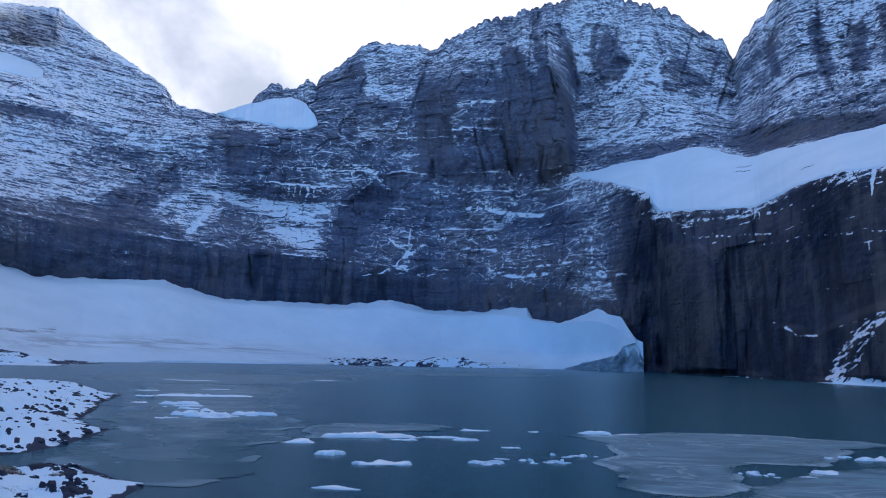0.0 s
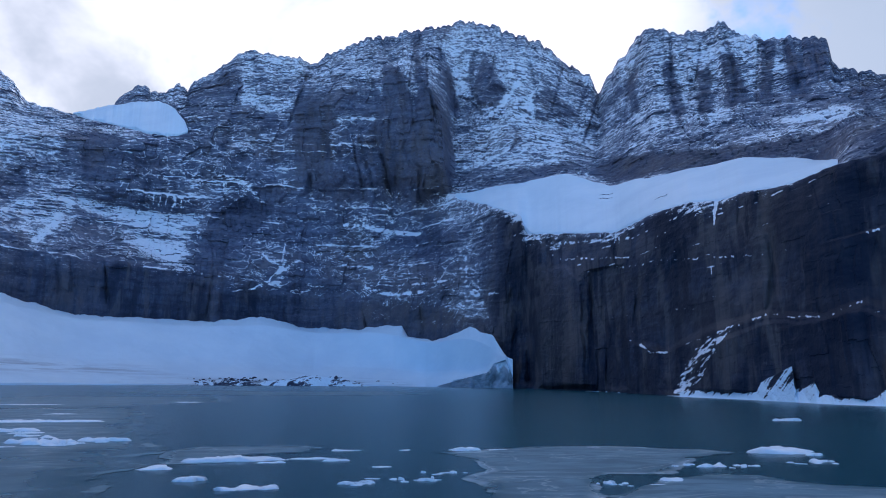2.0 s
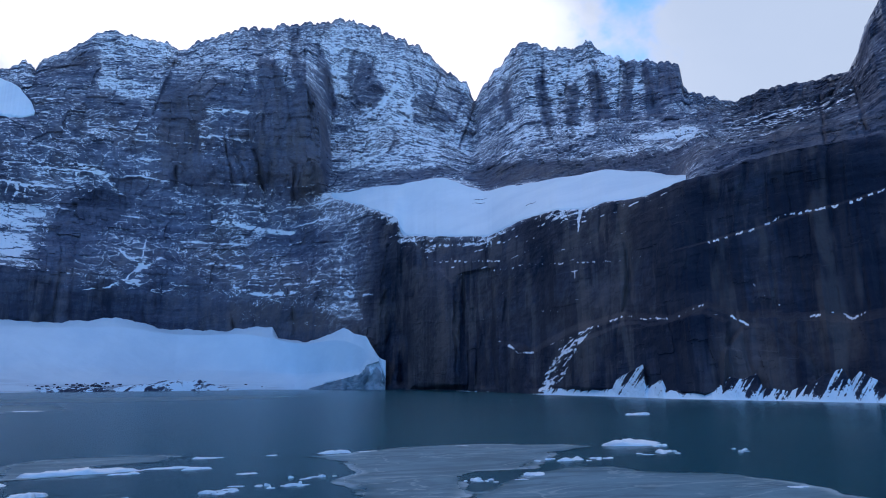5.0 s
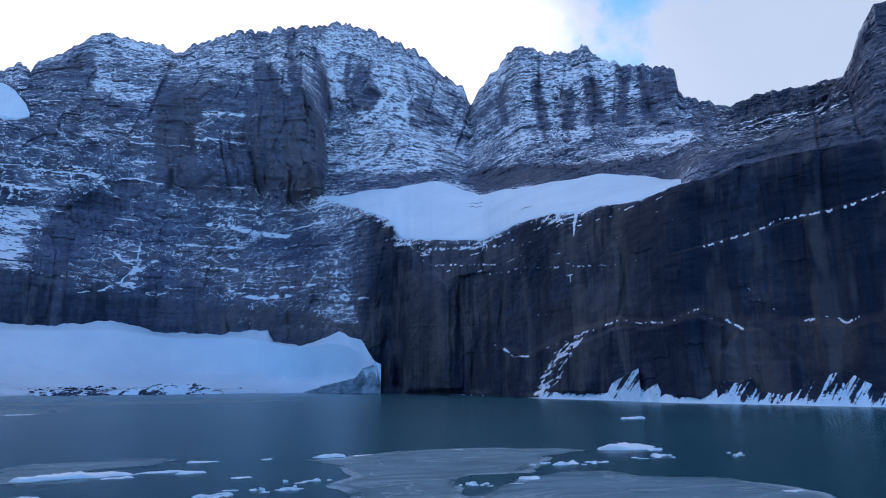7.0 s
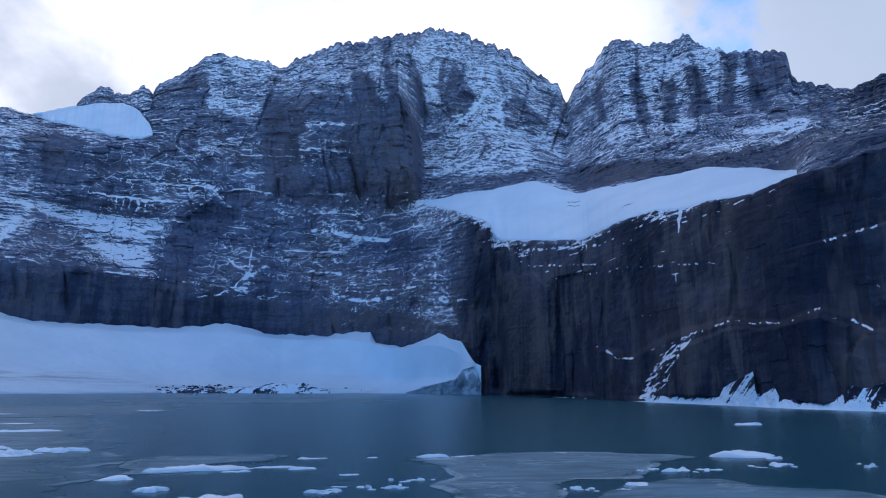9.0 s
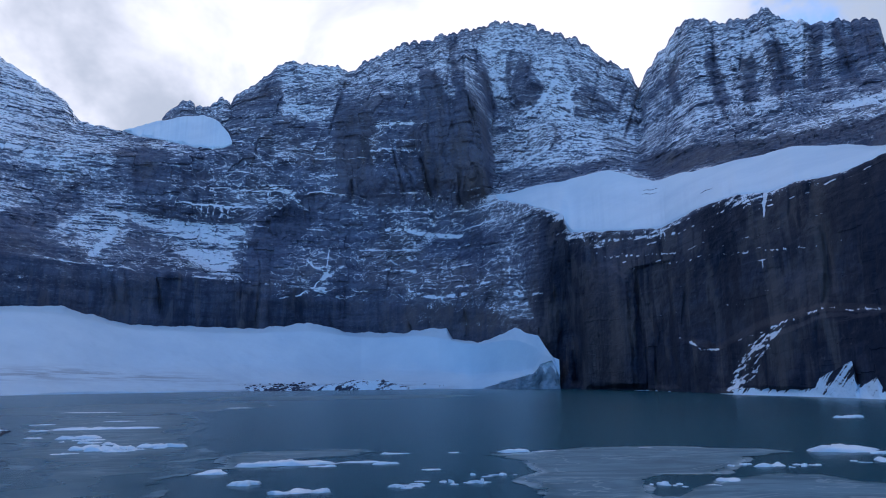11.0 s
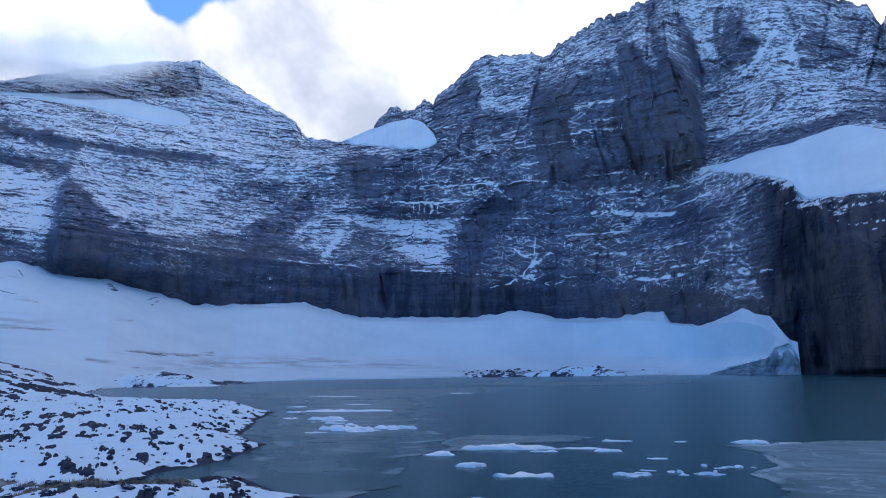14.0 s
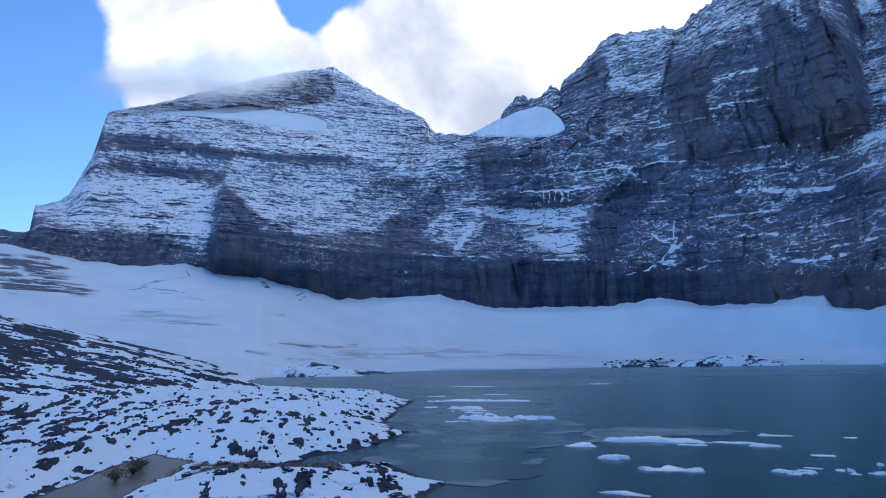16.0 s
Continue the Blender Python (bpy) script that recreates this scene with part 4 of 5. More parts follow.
bare = (1 - smooth(az, 14, 17)) * (1 - smooth(wob_e, low_top - 0.6, low_top + 0.3))       # the snowless bluff above the glacier
black = np.clip(black + 0.28 * bare, 0, 1)
cover -= middle * (0.08 * (1 - smooth(elev, 13, 16)) + 0.16 * (1 - smooth(elev, 8.5, 11))) + 0.3 * np.exp(-((rowno - crest_row) / 7.0) ** 2) * smooth(az, -20, -17)
rusty = np.clip(patches(RUST, wob_a, wob_e) * (0.8 + 0.6 * patch), 0, 1)
bedding = np.clip(1 - 0.8 * middle - 0.6 * dark_side - 0.15 * smooth(az, 12, 18), 0, 1)

SPLITS = [(-85, -17.8, "mountain", "layered limestone peak dusted with fresh snow"),
          (-17.8, 24.8, "mountain", "jagged headwall of dark banded rock with snowy ledges"),
          (24.8, 45, "mountain", "blunt rock tower streaked with snow above the hanging snowfield"),
          (45, 85, "mountain", "dark rocky ridge with a pinnacle, thinly dusted with snow")]
for a0, a1, name, label in SPLITS:
    cols = slice(int(np.searchsorted(AZ, a0)), int(np.searchsorted(AZ, a1)) + 1)
    split = int(np.searchsorted(AZ, 16.9))
    tagged(sheet(name, px, py, pz, ROCK, slice(cols.start, min(cols.stop, split + 1)) if a0 < 16.9 < a1 else cols,
                 slice(rim_row, None) if a0 > 18 else None, cover=cover, black=black, bedding=bedding, run=run, rusty=rusty), label, "mountain")
    if a0 < 16.9 < a1:
        tagged(sheet(name, px, py, pz, ROCK, slice(split, cols.stop), slice(rim_row, None), cover=cover, black=black, bedding=bedding, run=run, rusty=rusty), "snow-streaked serrated peak beside a narrow notch", "mountain")
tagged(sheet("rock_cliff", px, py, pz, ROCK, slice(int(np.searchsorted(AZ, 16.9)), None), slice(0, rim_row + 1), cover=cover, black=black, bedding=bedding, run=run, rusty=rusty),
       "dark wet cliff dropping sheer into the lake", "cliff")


# ---- glacier and hanging snowfields ----
RELIEF = {}


def snow_sheet(name, label, category, azs, lines, steps, mat, swell, seed, grime_shade=None, face=None):
    """A body of snow between lines of (elevation, distance); the last line dips into the rock."""
    d, z = [], []
    for (e0, d0), (e1, d1) in zip(lines, lines[1:]):
        for k in range(steps):
            f = k / steps
            z0, z1 = EYE + d0 * np.tan(np.radians(e0)), EYE + d1 * np.tan(np.radians(e1))
            d.append(d0 + (d1 - d0) * f)
            z.append(z0 + (z1 - z0) * f)
    d.append(lines[-1][1])
    z.append(EYE + lines[-1][1] * np.tan(np.radians(lines[-1][0])))
    d, z = np.array(d), np.array(z)
    if face:                                # no kink where one slope passes into the next
        soft = np.hanning(43) / np.hanning(43).sum()
        even = np.stack([np.convolve(np.pad(z[:, k], 21, mode="edge"), soft, mode="valid") for k in range(z.shape[1])], 1)
        rowk = np.arange(len(z))[:, None]
        z = z + (even - z) * smooth(rowk, steps + 4, steps + 26) * (1 - smooth(rowk, 2.3 * steps, 2.7 * steps))
    s, c = np.sin(np.radians(azs)), np.cos(np.radians(azs))
    z = z + swell * fbm(d * s / 40, d * c / 40, 0 * d, 4, seed)
    if face:                                # the broken front is rougher than the snow above it
        rough = (1 - smooth(np.arange(len(d))[:, None], steps, steps + 6)) * smooth(azs, face, face + 2)
        d = d + rough * (9 * fbm(azs * 1.3 + 0 * d, z / 14, 0 * d, 4, seed + 1, 0.55, True))
    RELIEF[label] = (azs, d, z)
    x, y = d * s, d * c
    extra = {} if grime_shade is None else {"grime_shade": grime_shade(np.broadcast_to(azs, d.shape), np.degrees(np.arctan2(z - EYE, d)))}
    if not face:
        return tagged(sheet(name, x, y, z, mat, flat=False, **extra), label, category)
    body = tagged(new(name), label, category)
    body.location = (0, 560, 0)
    split = int(np.searchsorted(azs, face))
    for part_name, m, cols, rows in (("snow_slope", mat, slice(0, split + 1), None), ("snow_slope", mat, slice(split, None), slice(steps, None)),
                                     ("ice_face", ICE, slice(split, None), slice(0, steps + 1))):
        piece = sheet(part_name, x, y - 560, z, m, cols, rows, False, **extra)
        piece.parent = body
        if m is ICE:
            tagged(piece, "grey-blue broken ice cliff")
    return body


def crevasses(body, label, rows):
    """Short cracks on a body of snow, each a strip in a painted shade colour and a part of it: bearing, elevation at
    both ends and width in metres.
    """
    azs, d, z = RELIEF[label]
    el = np.degrees(np.arctan2(z - EYE, d))
    for a0, e0, a1, e1, width in rows:
        bm, last = bmesh.new(), None
        for f in np.linspace(0, 1, 14):
            a, e = a0 + (a1 - a0) * f, e0 + (e1 - e0) * f + 0.03 * math.sin(9 * f + a0)
            k = int(np.clip(np.searchsorted(azs, a), 0, len(azs) - 1))
            top = int(np.argmax(el[:, k])) + 1
            r, h = np.interp(e, el[:top, k], d[:top, k]), 0.5 * width * (0.15 + math.sin(math.pi * f)) * (1 + 0.4 * math.sin(23 * f))
            s_, c_ = math.sin(radians(a)), math.cos(radians(a))
            tall = EYE + r * math.tan(radians(e))
            ring = [bm.verts.new(((r - out) * s_ - body.location.x, (r - out) * c_ - body.location.y, tall + up_)) for out, up_ in ((0.4, -h), (0.9, 0.0), (0.4, h))]
            if last:
                for p in range(2):
                    bm.faces.new((last[p], last[p + 1], ring[p + 1], ring[p]))
            last = ring
        me = bpy.data.meshes.new("crevasse")
        bm.to_mesh(me)
        bm.free()
        me.materials.append(CRACK_SHADE)
        crack = tagged(new("crevasse", me), "narrow blue-grey crack in the snow")
        crack.parent = body


ICE_TOP = "-85:9 -57.6:9.1 -54:8.5 -52:8.2 -49.7:7.9 -44.7:8.3 -41.5:7.4 -38.8:7.4 -35.5:6.4 -32.1:5.6 -27.7:5.7 -23.3:5.9 -19.3:4.8 -13:4.6 -7.8:4.6 -4.8:5.1 -1.6:4.4 2:4.3 7.2:4.7 7.7:3.7 9.8:3.3 13.1:4.5 15.1:4 16.1:2.3 16.7:1.4"
ICE_D = "-82.2:330 -58.1:335 -43.4:330 -38.5:335 -32.6:420 -28.8:500 -18.2:570 -0.2:650 9.3:640 14:590 16.5:560"
LINE_E, LINE_D = np.array([e for e, _ in LINES[1:]]), np.array([d for _, d in LINES[1:]])


def slope_distance(azs, els):
    """Distance of the bare slope at bearings and elevations, before its relief."""
    k = np.clip(np.searchsorted(AZ, azs), 0, len(AZ) - 1)
    return np.array([np.interp(e, LINE_E[:, i], LINE_D[:, i]) for e, i in zip(els, k)])


gaz = np.linspace(-75, 16.8, 900)
top_e = line(ICE_TOP, gaz) + 0.2 * fbm(gaz * 0.9, gaz * 0, gaz * 0, 6, 91, 0.62) + 0.12 * turrets(gaz, 1.7, 93) * smooth(gaz, -50, -46)
top_d = line(BASE_D, gaz) - 6
low_d = line(ICE_D, gaz) + 8 * fbm(gaz * 0.4, gaz * 0, gaz * 0, 3, 95)
low_z = line("-75:8 -45:7 -40:1 -38:-0.5 16.8:-0.5", gaz)


def up_to(z, d):
    return np.degrees(np.arctan2(z - EYE, d))


# One mask for silt bands, the outcrop and the painted serac shadows.
def silt(a, e):
    outcrop = np.exp(-((a + 57.0) / 3.4) ** 4 - ((e - 7.2) / 1.0) ** 4) + np.exp(-((a + 54.3) / 2.6) ** 4 - ((e - 5.9) / 0.4) ** 4)
    return 3.4 * outcrop * smooth(fbm(a * 0.8, e * 5 + a * 0.4, 0 * a, 3, 97), -0.4, 0.1) + along(GLACIER_MARKS, a, e) * 1.3 + (0.5 * np.exp(-((e - (0.9 - 0.012 * (a + 25) ** 2 * 0.3)) / 0.45) ** 2) * smooth(a, -40, -30) * (1 - smooth(a, -18, -8))
            + 0.8 * np.exp(-((e + 0.35) / 0.3) ** 2) * smooth(a, -20, -5) * (1 - smooth(a, 6, 9))
            + 0.35 * np.exp(-((e - 4.0) / 0.5) ** 2) * (1 - smooth(a, -46, -40)) * smooth(a, -51, -48)
            )


soft_top = np.convolve(np.pad(top_e - 0.45, 45, mode="edge"), np.hanning(91) / np.hanning(91).sum(), mode="valid")
lip = line("-75:1 -40:1 -20:2 5:2.5 9.5:1 10.4:1.4 12.4:9 14.6:18 15.2:27 16.2:30 16.8:12", gaz)
mid_z = 0.55 * (EYE + top_d * np.tan(np.radians(top_e)))
kernel = np.hanning(91) / np.hanning(91).sum()
mid_z = np.convolve(np.pad(mid_z, 45, mode="edge"), kernel, mode="valid")
ice_body = snow_sheet("glacier", "snow-covered glacier sloping down to the lake, silt bands near its foot", "glacier", gaz,
           [(up_to(low_z - 3, low_d), low_d), (up_to(low_z + lip * 0.8, low_d + 3), low_d + 3), (up_to(np.maximum(low_z + lip, 0.45 * mid_z), 0.55 * low_d + 0.45 * top_d), 0.55 * low_d + 0.45 * top_d),
            (soft_top, top_d - np.minimum(30, 0.3 * (top_d - low_d))), (top_e, top_d), (top_e - 1.0, top_d + 16)], 36, GLACIER, 2.0, 101, silt, 10.3)
crevasses(ice_body, ice_body["label"], [(-44.7, 7.7, -44.3, 7.2, 2.2), (-38.6, 7.0, -37.9, 6.4, 2.6), (-35.8, 5.8, -35.0, 6.1, 2.0), (-47.1, 6.25, -44.5, 5.95, 0.5), (-49.0, 6.0, -47.5, 6.3, 0.5)])

saz = np.linspace(11.8, 43, 420)
soft_line = np.hanning(25) / np.hanning(25).sum()
rim_e, rim_d, up_e, up_d = (np.convolve(np.pad(line(t_, saz), 12, mode="edge"), soft_line, mode="valid") for t_ in (RIM_E, RIM_D, SHELF_E, SHELF_D))
rim_e, up_e = rim_e + 0.10 * fbm(saz * 1.5, 0 * saz, 0 * saz, 4, 113, 0.6), up_e + 0.12 * fbm(saz * 0.8, 0 * saz, 0 * saz, 4, 114, 0.6)
up_e = rim_e + (up_e - rim_e) * (1 - 0.7 * smooth(saz, 39.5, 43))
shelf_snow = snow_sheet("snowfield", "smooth hanging snowfield on a shelf between two cliffs", "snowfield", saz,
           [(rim_e - 0.3, rim_d + 2), (rim_e + 0.08, rim_d + 5), (0.5 * rim_e + 0.5 * up_e + 0.12, 0.5 * rim_d + 0.5 * up_d), (up_e + 0.05, up_d - 6), (up_e - 0.3, up_d + 14)], 26, FIRN, 0.5, 111)
crevasses(shelf_snow, shelf_snow["label"], [(24.6, 15.75, 25.8, 15.8, 0.55), (24.5, 15.45, 25.7, 15.45, 0.5), (29.2, 15.1, 30.2, 15.4, 0.4)])
daz = np.linspace(-20.4, -11.8, 140)
dome = line(DOME_UP, daz) + 0.22 * fbm(daz * 1.1, 0 * daz, 0 * daz, 4, 122, 0.6)
dome_low = line(DOME_LOW, daz) + 0.25 * fbm(daz * 1.4, 0 * daz, 0 * daz, 4, 123, 0.6)
d_low, d_up = slope_distance(daz, dome_low), slope_distance(daz, dome)
snow_sheet("snowfield", "rounded snow dome in the saddle of the ridge", "snowfield", daz,
           [(dome_low - 0.35, d_low - 6), (dome_low + 0.03, d_low - 8), (0.5 * dome + 0.5 * dome_low, 0.5 * (d_low + d_up) - 12), (dome, d_up - 8), (dome - 1.2, d_up + 40)], 12, FIRN, 0.5, 121)
taz = np.linspace(-48, -33.4, 160)
strip_up = line(RAMP_UP, taz)
strip_low = line(RAMP_LOW, taz)
r_low, r_up = slope_distance(taz, strip_low), slope_distance(taz, strip_up)
snow_sheet("snowfield", "long snow ramp under the summit cliffs", "snowfield", taz,
           [(strip_low - 0.3, r_low - 5), (strip_low, r_low - 7), (0.5 * strip_up + 0.5 * strip_low, 0.5 * (r_low + r_up) - 9), (strip_up, r_up - 5), (strip_up - 0.8, r_up + 40)], 12, FIRN, 0.5, 125)


# ---- ground and lake ----
SHORE = [(-13, 28), (-14, 32), (-16, 32.5), (-20, 36), (-24, 34), (-25.5, 38), (-25, 44), (-26, 54), (-34, 61), (-37, 71), (-48, 98), (-59, 115), (-76, 131),
         (-93, 138), (-107, 137), (-120, 146), (-145, 175), (-180, 220), (-224, 286), (-270, 340), (-700, 340), (-700, -700), (700, -700), (700, -60),
         (160, -30), (60, 2), (30, 13), (8, 20), (-4, 23)]


POOL = [(-27.5, 18.5), (-33.4, 28.6), (-35.6, 33.9), (-30.3, 31.8), (-27.9, 27.8), (-24.6, 21), (-22, 18)]
WET = [(-29, 30.5), (-24.3, 32.4), (-18.6, 33), (-17, 31.5), (-23, 30.6), (-27, 28), (-26, 25), (-24, 24.5), (-25.5, 28)]


def ground_height(x, y):
    """Height of the moraine shore, and how far its stones stick out of the snow."""
    wob = 1.6 * fbm(x / 9, y / 9, 0 * x, 4, 131)
    inner = inside_distance(x, y, SHORE) + wob
    r = np.hypot(x, y)
    z = np.where(inner > 0, 1.3 * (1 - np.exp(-np.maximum(inner, 0) / 6.0)), np.maximum(inner * 0.25, -5.0))
    land = smooth(inner, 0.0, 4)
    z = z + land * 0.7 * fbm(x / 14, y / 14, 0 * x, 4, 141)
    hill = np.maximum(0, -x - 75 - 0.8 * np.maximum(0, y - 100))
    hill = np.minimum(0.19 * hill, 60) * smooth(inner, 0, 30)
    bearing_ = np.degrees(np.arctan2(x, y))
    ridge = np.degrees(np.arctan2(z + hill - EYE, np.maximum(r, 1))) + 0.225 * (bearing_ + 54)     # long parallel moraine ridges
    furrow = fbm(ridge / 0.20, bearing_ / 4.5, 0 * x, 4, 151, 0.75)
    on_hill = smooth(hill, 0.3, 2.5)
    z = z + hill
    stone = fbm((0.81 * y - 0.59 * x) / 4.5, (0.81 * x + 0.59 * y) / 0.7, 0 * x, 4, 161, 0.66)
    coarse = fbm(x / 1.1, y / 1.1, 0 * x, 3, 171, 0.6)
    far = smooth(r, 60, 160)
    pebbly = fbm(bearing_ / 0.7, ridge / 0.16, 0 * x, 3, 173, 0.65)
    banks = line("-3:-0.1 -1:0 0.6:0.05 1.3:0.22 2.2:0.22 2.6:0.02 3.2:-0.04 6:-0.04", ridge)
    coarse_end = 0.16 * smooth(r, 60, 95) * (1 - smooth(bearing_, -50, -44))
    loose = coarse_end + 1.15 * stone * (1 - 0.8 * far) + 0.3 * coarse * (1 - far) + 0.6 * pebbly * (0.4 + 0.8 * far) + 0.15 * fbm(x / 18, y / 18, 0 * x, 2, 181)
    rock = smooth(loose * (1 - 0.5 * on_hill) + (2.4 * furrow + 1.2 * banks + 0.27 + 1.25 * pebbly) * on_hill, 0.29 + 0.04 * on_hill, 0.42 + 0.05 * on_hill)
    z = z + land * (1 - 0.75 * on_hill) * (0.14 * rock + 0.25 * coarse)
    pool = inside_distance(x, y, POOL) + 0.5 * coarse
    sink = smooth(pool, -3.5, 0.3)
    z = z * (1 - sink) + 0.32 * sink
    rock = np.maximum(rock, 0.9 * (1 - smooth(z + 0.2 * coarse, 0.02, 0.16)))        # the wet rim has no snow
    bank = np.where(r < 7, 4.4, np.maximum(4.4 - 0.24 * (r - 7), 0.3 + 0.5 * smooth(r, 24, 40)))
    top = np.where(r < 30, bank, 0.65 + 0.10 * (r - 30) + 200 * smooth(r, 44, 60))
    z = np.where(inner > 0, np.where(y < 12, np.maximum(z, np.minimum(bank, 4.4) + 0.15 * coarse), z), z)
    rock = np.where(pool > 0, 1.0, rock)
    strip = inside_distance(x, y, WET) + 1.6 * coarse
    mud = np.maximum(smooth(pool, -0.1, 0.2), 0.8 * smooth(strip, 0.0, 0.5))
    return np.minimum(z, top + 0.1 * coarse * smooth(r, 2, 6)), np.maximum(rock, mud), mud


gaz2 = np.concatenate([np.linspace(-180, -66, 60, endpoint=False), np.linspace(-66, -12, 640, endpoint=False), np.linspace(-12, 180, 130)])
rad = np.concatenate([np.array([0.0]), np.geomspace(0.1, 18, 30, endpoint=False), np.geomspace(18, 420, 460, endpoint=False), np.geomspace(420, 4600, 24)])
gd, ga = np.meshgrid(rad, np.radians(gaz2), indexing="ij")
gx, gy = gd * np.sin(ga), gd * np.cos(ga)
gz, stones, muddy = ground_height(gx, gy)
gz = np.where(gd > 420, np.minimum(gz, 6.0), gz)
tagged(sheet("ground", gx, gy, gz, SHORE_ROCK, cover=0.08 - 1.15 * stones, black=np.full(gx.shape, 0.93), mud=muddy), "snow-dusted rocky moraine shore", "ground", kind="structure")

wr = np.geomspace(2, 1200, 60)
wd, wa = np.meshgrid(wr, np.radians(np.linspace(-180, 180, 181)), indexing="ij")
tagged(sheet("water", wd * np.sin(wa), wd * np.cos(wa), 0 * wd, WATER, flat=False), "still dark teal glacial lake", "lake", kind="structure")


# ---- ice on the lake ----
def part(name, bm, mat, parent=None, label="", smooth_faces=False):
    me = bpy.data.meshes.new(name)
    bm.to_mesh(me)
    bm.free()
    me.materials.append(mat)
    for p in me.polygons:
        p.use_smooth = smooth_faces
    ob = new(name, me)
    if parent:
        ob.parent = parent
    if label:
        tagged(ob, label)
    return ob


rng = random.Random(7)


def outline(length, width, count, rough, seed):
    """An uneven closed outline about the origin."""
    pts = []
    for k in range(count):
        a = 2 * math.pi * k / count
        f = 1 + rough * noise.fractal((math.cos(a) * 1.3 + seed * 7.1, math.sin(a) * 1.3, seed), 0.8, 2.0, 4)
        pts.append((math.cos(a) * length / 2 * f, math.sin(a) * width / 2 * f))
    return pts


def ice_floe(x, y, length, width, turn, height, seed, label):
    """A drifting slab: wet foot at the waterline, undercut side, rounded snowy top with a few humps."""
    bm = bmesh.new()
    n = 40
    ring = outline(length, width, n, 0.8, seed)
    levels = [(1.03, -0.12), (1.0, 0.03), (0.93, height * 0.55), (0.84, height * 0.9), (0.6, height), (0.3, height * 1.05)]
    loops = []
    for f, z in levels:
        loop = []
        for px_, py_ in ring:
            hump = 1 + (1.5 if length < 3.2 else 0.8) * noise.fractal((px_ * f * 0.8 + seed, py_ * f * 0.8, seed * 2.3), 0.9, 2.0, 3) if z > 0.05 else 1
            loop.append(bm.verts.new((px_ * f, py_ * f, z * max(hump, 0.3))))
        loops.append(loop)
    for lo, hi in zip(loops, loops[1:]):
        for k in range(n):
            bm.faces.new((lo[k], lo[(k + 1) % n], hi[(k + 1) % n], hi[k]))
    bm.faces.new(loops[-1])
    ob = part("ice_floe", bm, FLOE, None, "", True)
    ob.matrix_basis = pose(x, y, 0, 0, 0, turn)
    return tagged(ob, label, "ice floe", "ice floes on the lake")


LONG, SLAB, CHUNK = "long flat snow-topped ice floe adrift", "thin snow-covered slab of drift ice", "small lumpy piece of white drift ice"
FLOES = [(-6, 53, 6.8, 2.0, 6, 0.5, LONG), (-10, 48.5, 2.0, 0.9, 0, 0.22, SLAB), (-7, 43, 1.5, 0.8, 10, 0.3, CHUNK), (-4.4, 39.4, 1.6, 1.0, 5, 0.16, SLAB),
         (-2.7, 39.6, 2.1, 1.1, 8, 0.2, SLAB), (3, 59, 2.0, 0.7, 0, 0.15, SLAB), (0, 53.3, 2.4, 0.6, 0, 0.12, SLAB), (2, 52, 1.7, 0.6, 0, 0.14, SLAB), (-2.7, 51.3, 1.7, 0.6, 4, 0.12, SLAB),
         (-5, 32, 1.9, 0.7, -12, 0.1, SLAB), (-36, 100, 11, 2.6, 5, 0.35, LONG), (-32, 83, 4.4, 1.8, 20, 0.5, CHUNK), (-24.5, 67.5, 2.6, 1.4, 10, 0.5, CHUNK), (-22.4, 66, 2.3, 1.2, -10, 0.3, SLAB),
         (-19.6, 70, 4.0, 1.6, -8, 0.45, LONG), (-26.5, 64.5, 1.8, 0.8, 5, 0.15, SLAB), (-33.5, 82, 2.0, 0.8, 0, 0.2, SLAB), (-60, 160, 9, 2.5, 0, 0.2, LONG), (-31, 178, 6, 2.4, 0, 0.2, SLAB), (-184, 300, 22, 8, 20, 1.2, "broad low snow-covered ice floe near the far shore"),
         (13.2, 58.5, 2.6, 0.8, 0, 0.2, SLAB), (16, 58.6, 2.2, 0.6, 0, 0.06, SLAB), (78, 100, 4.2, 2.0, 0, 0.5, CHUNK), (41, 54, 4.6, 2.0, -4, 0.55, LONG), (42.5, 51.5, 1.3, 0.7, 0, 0.2, CHUNK), (39.2, 47.3, 2.0, 0.8, 15, 0.2, SLAB),
         (29.3, 45.6, 2.0, 0.9, 10, 0.3, CHUNK), (22.5, 39.7, 1.7, 1.0, 10, 0.16, CHUNK), (33.5, 29, 1.2, 0.5, 0, 0.1, SLAB), (8, 59, 0.9, 0.5, 0, 0.1, CHUNK),
         (5, 48, 1.1, 0.5, 0, 0.1, CHUNK), (-49, 112, 3.4, 1.4, 0, 0.2, SLAB), (-43, 97, 2.2, 1.0, 0, 0.2, SLAB), (-38, 84, 2.4, 0.9, 0, 0.15, SLAB), (-40, 120, 4, 1.4, 0, 0.15, SLAB), (-6.8, 54.6, 2.2, 0.5, 4, 0.1, SLAB), (26, 60, 1.2, 0.4, 0, 0.05, SLAB), (-26.2, 68.6, 2.4, 1.3, 12, 0.4, CHUNK), (-23.2, 69, 3.0, 1.3, -6, 0.35, SLAB), (-21, 67.6, 1.6, 0.9, 0, 0.3, CHUNK), (-28.5, 76, 2.0, 0.9, 0, 0.25, SLAB), (-30, 80, 3.2, 1.2, 8, 0.2, SLAB), (-26, 74, 1.3, 0.7, 0, 0.2, CHUNK)]
for k, (x, y, length, width, turn, tall, label) in enumerate(FLOES):
    ice_floe(x, y, length, width, turn, tall * 0.6, k + 1.5, label)
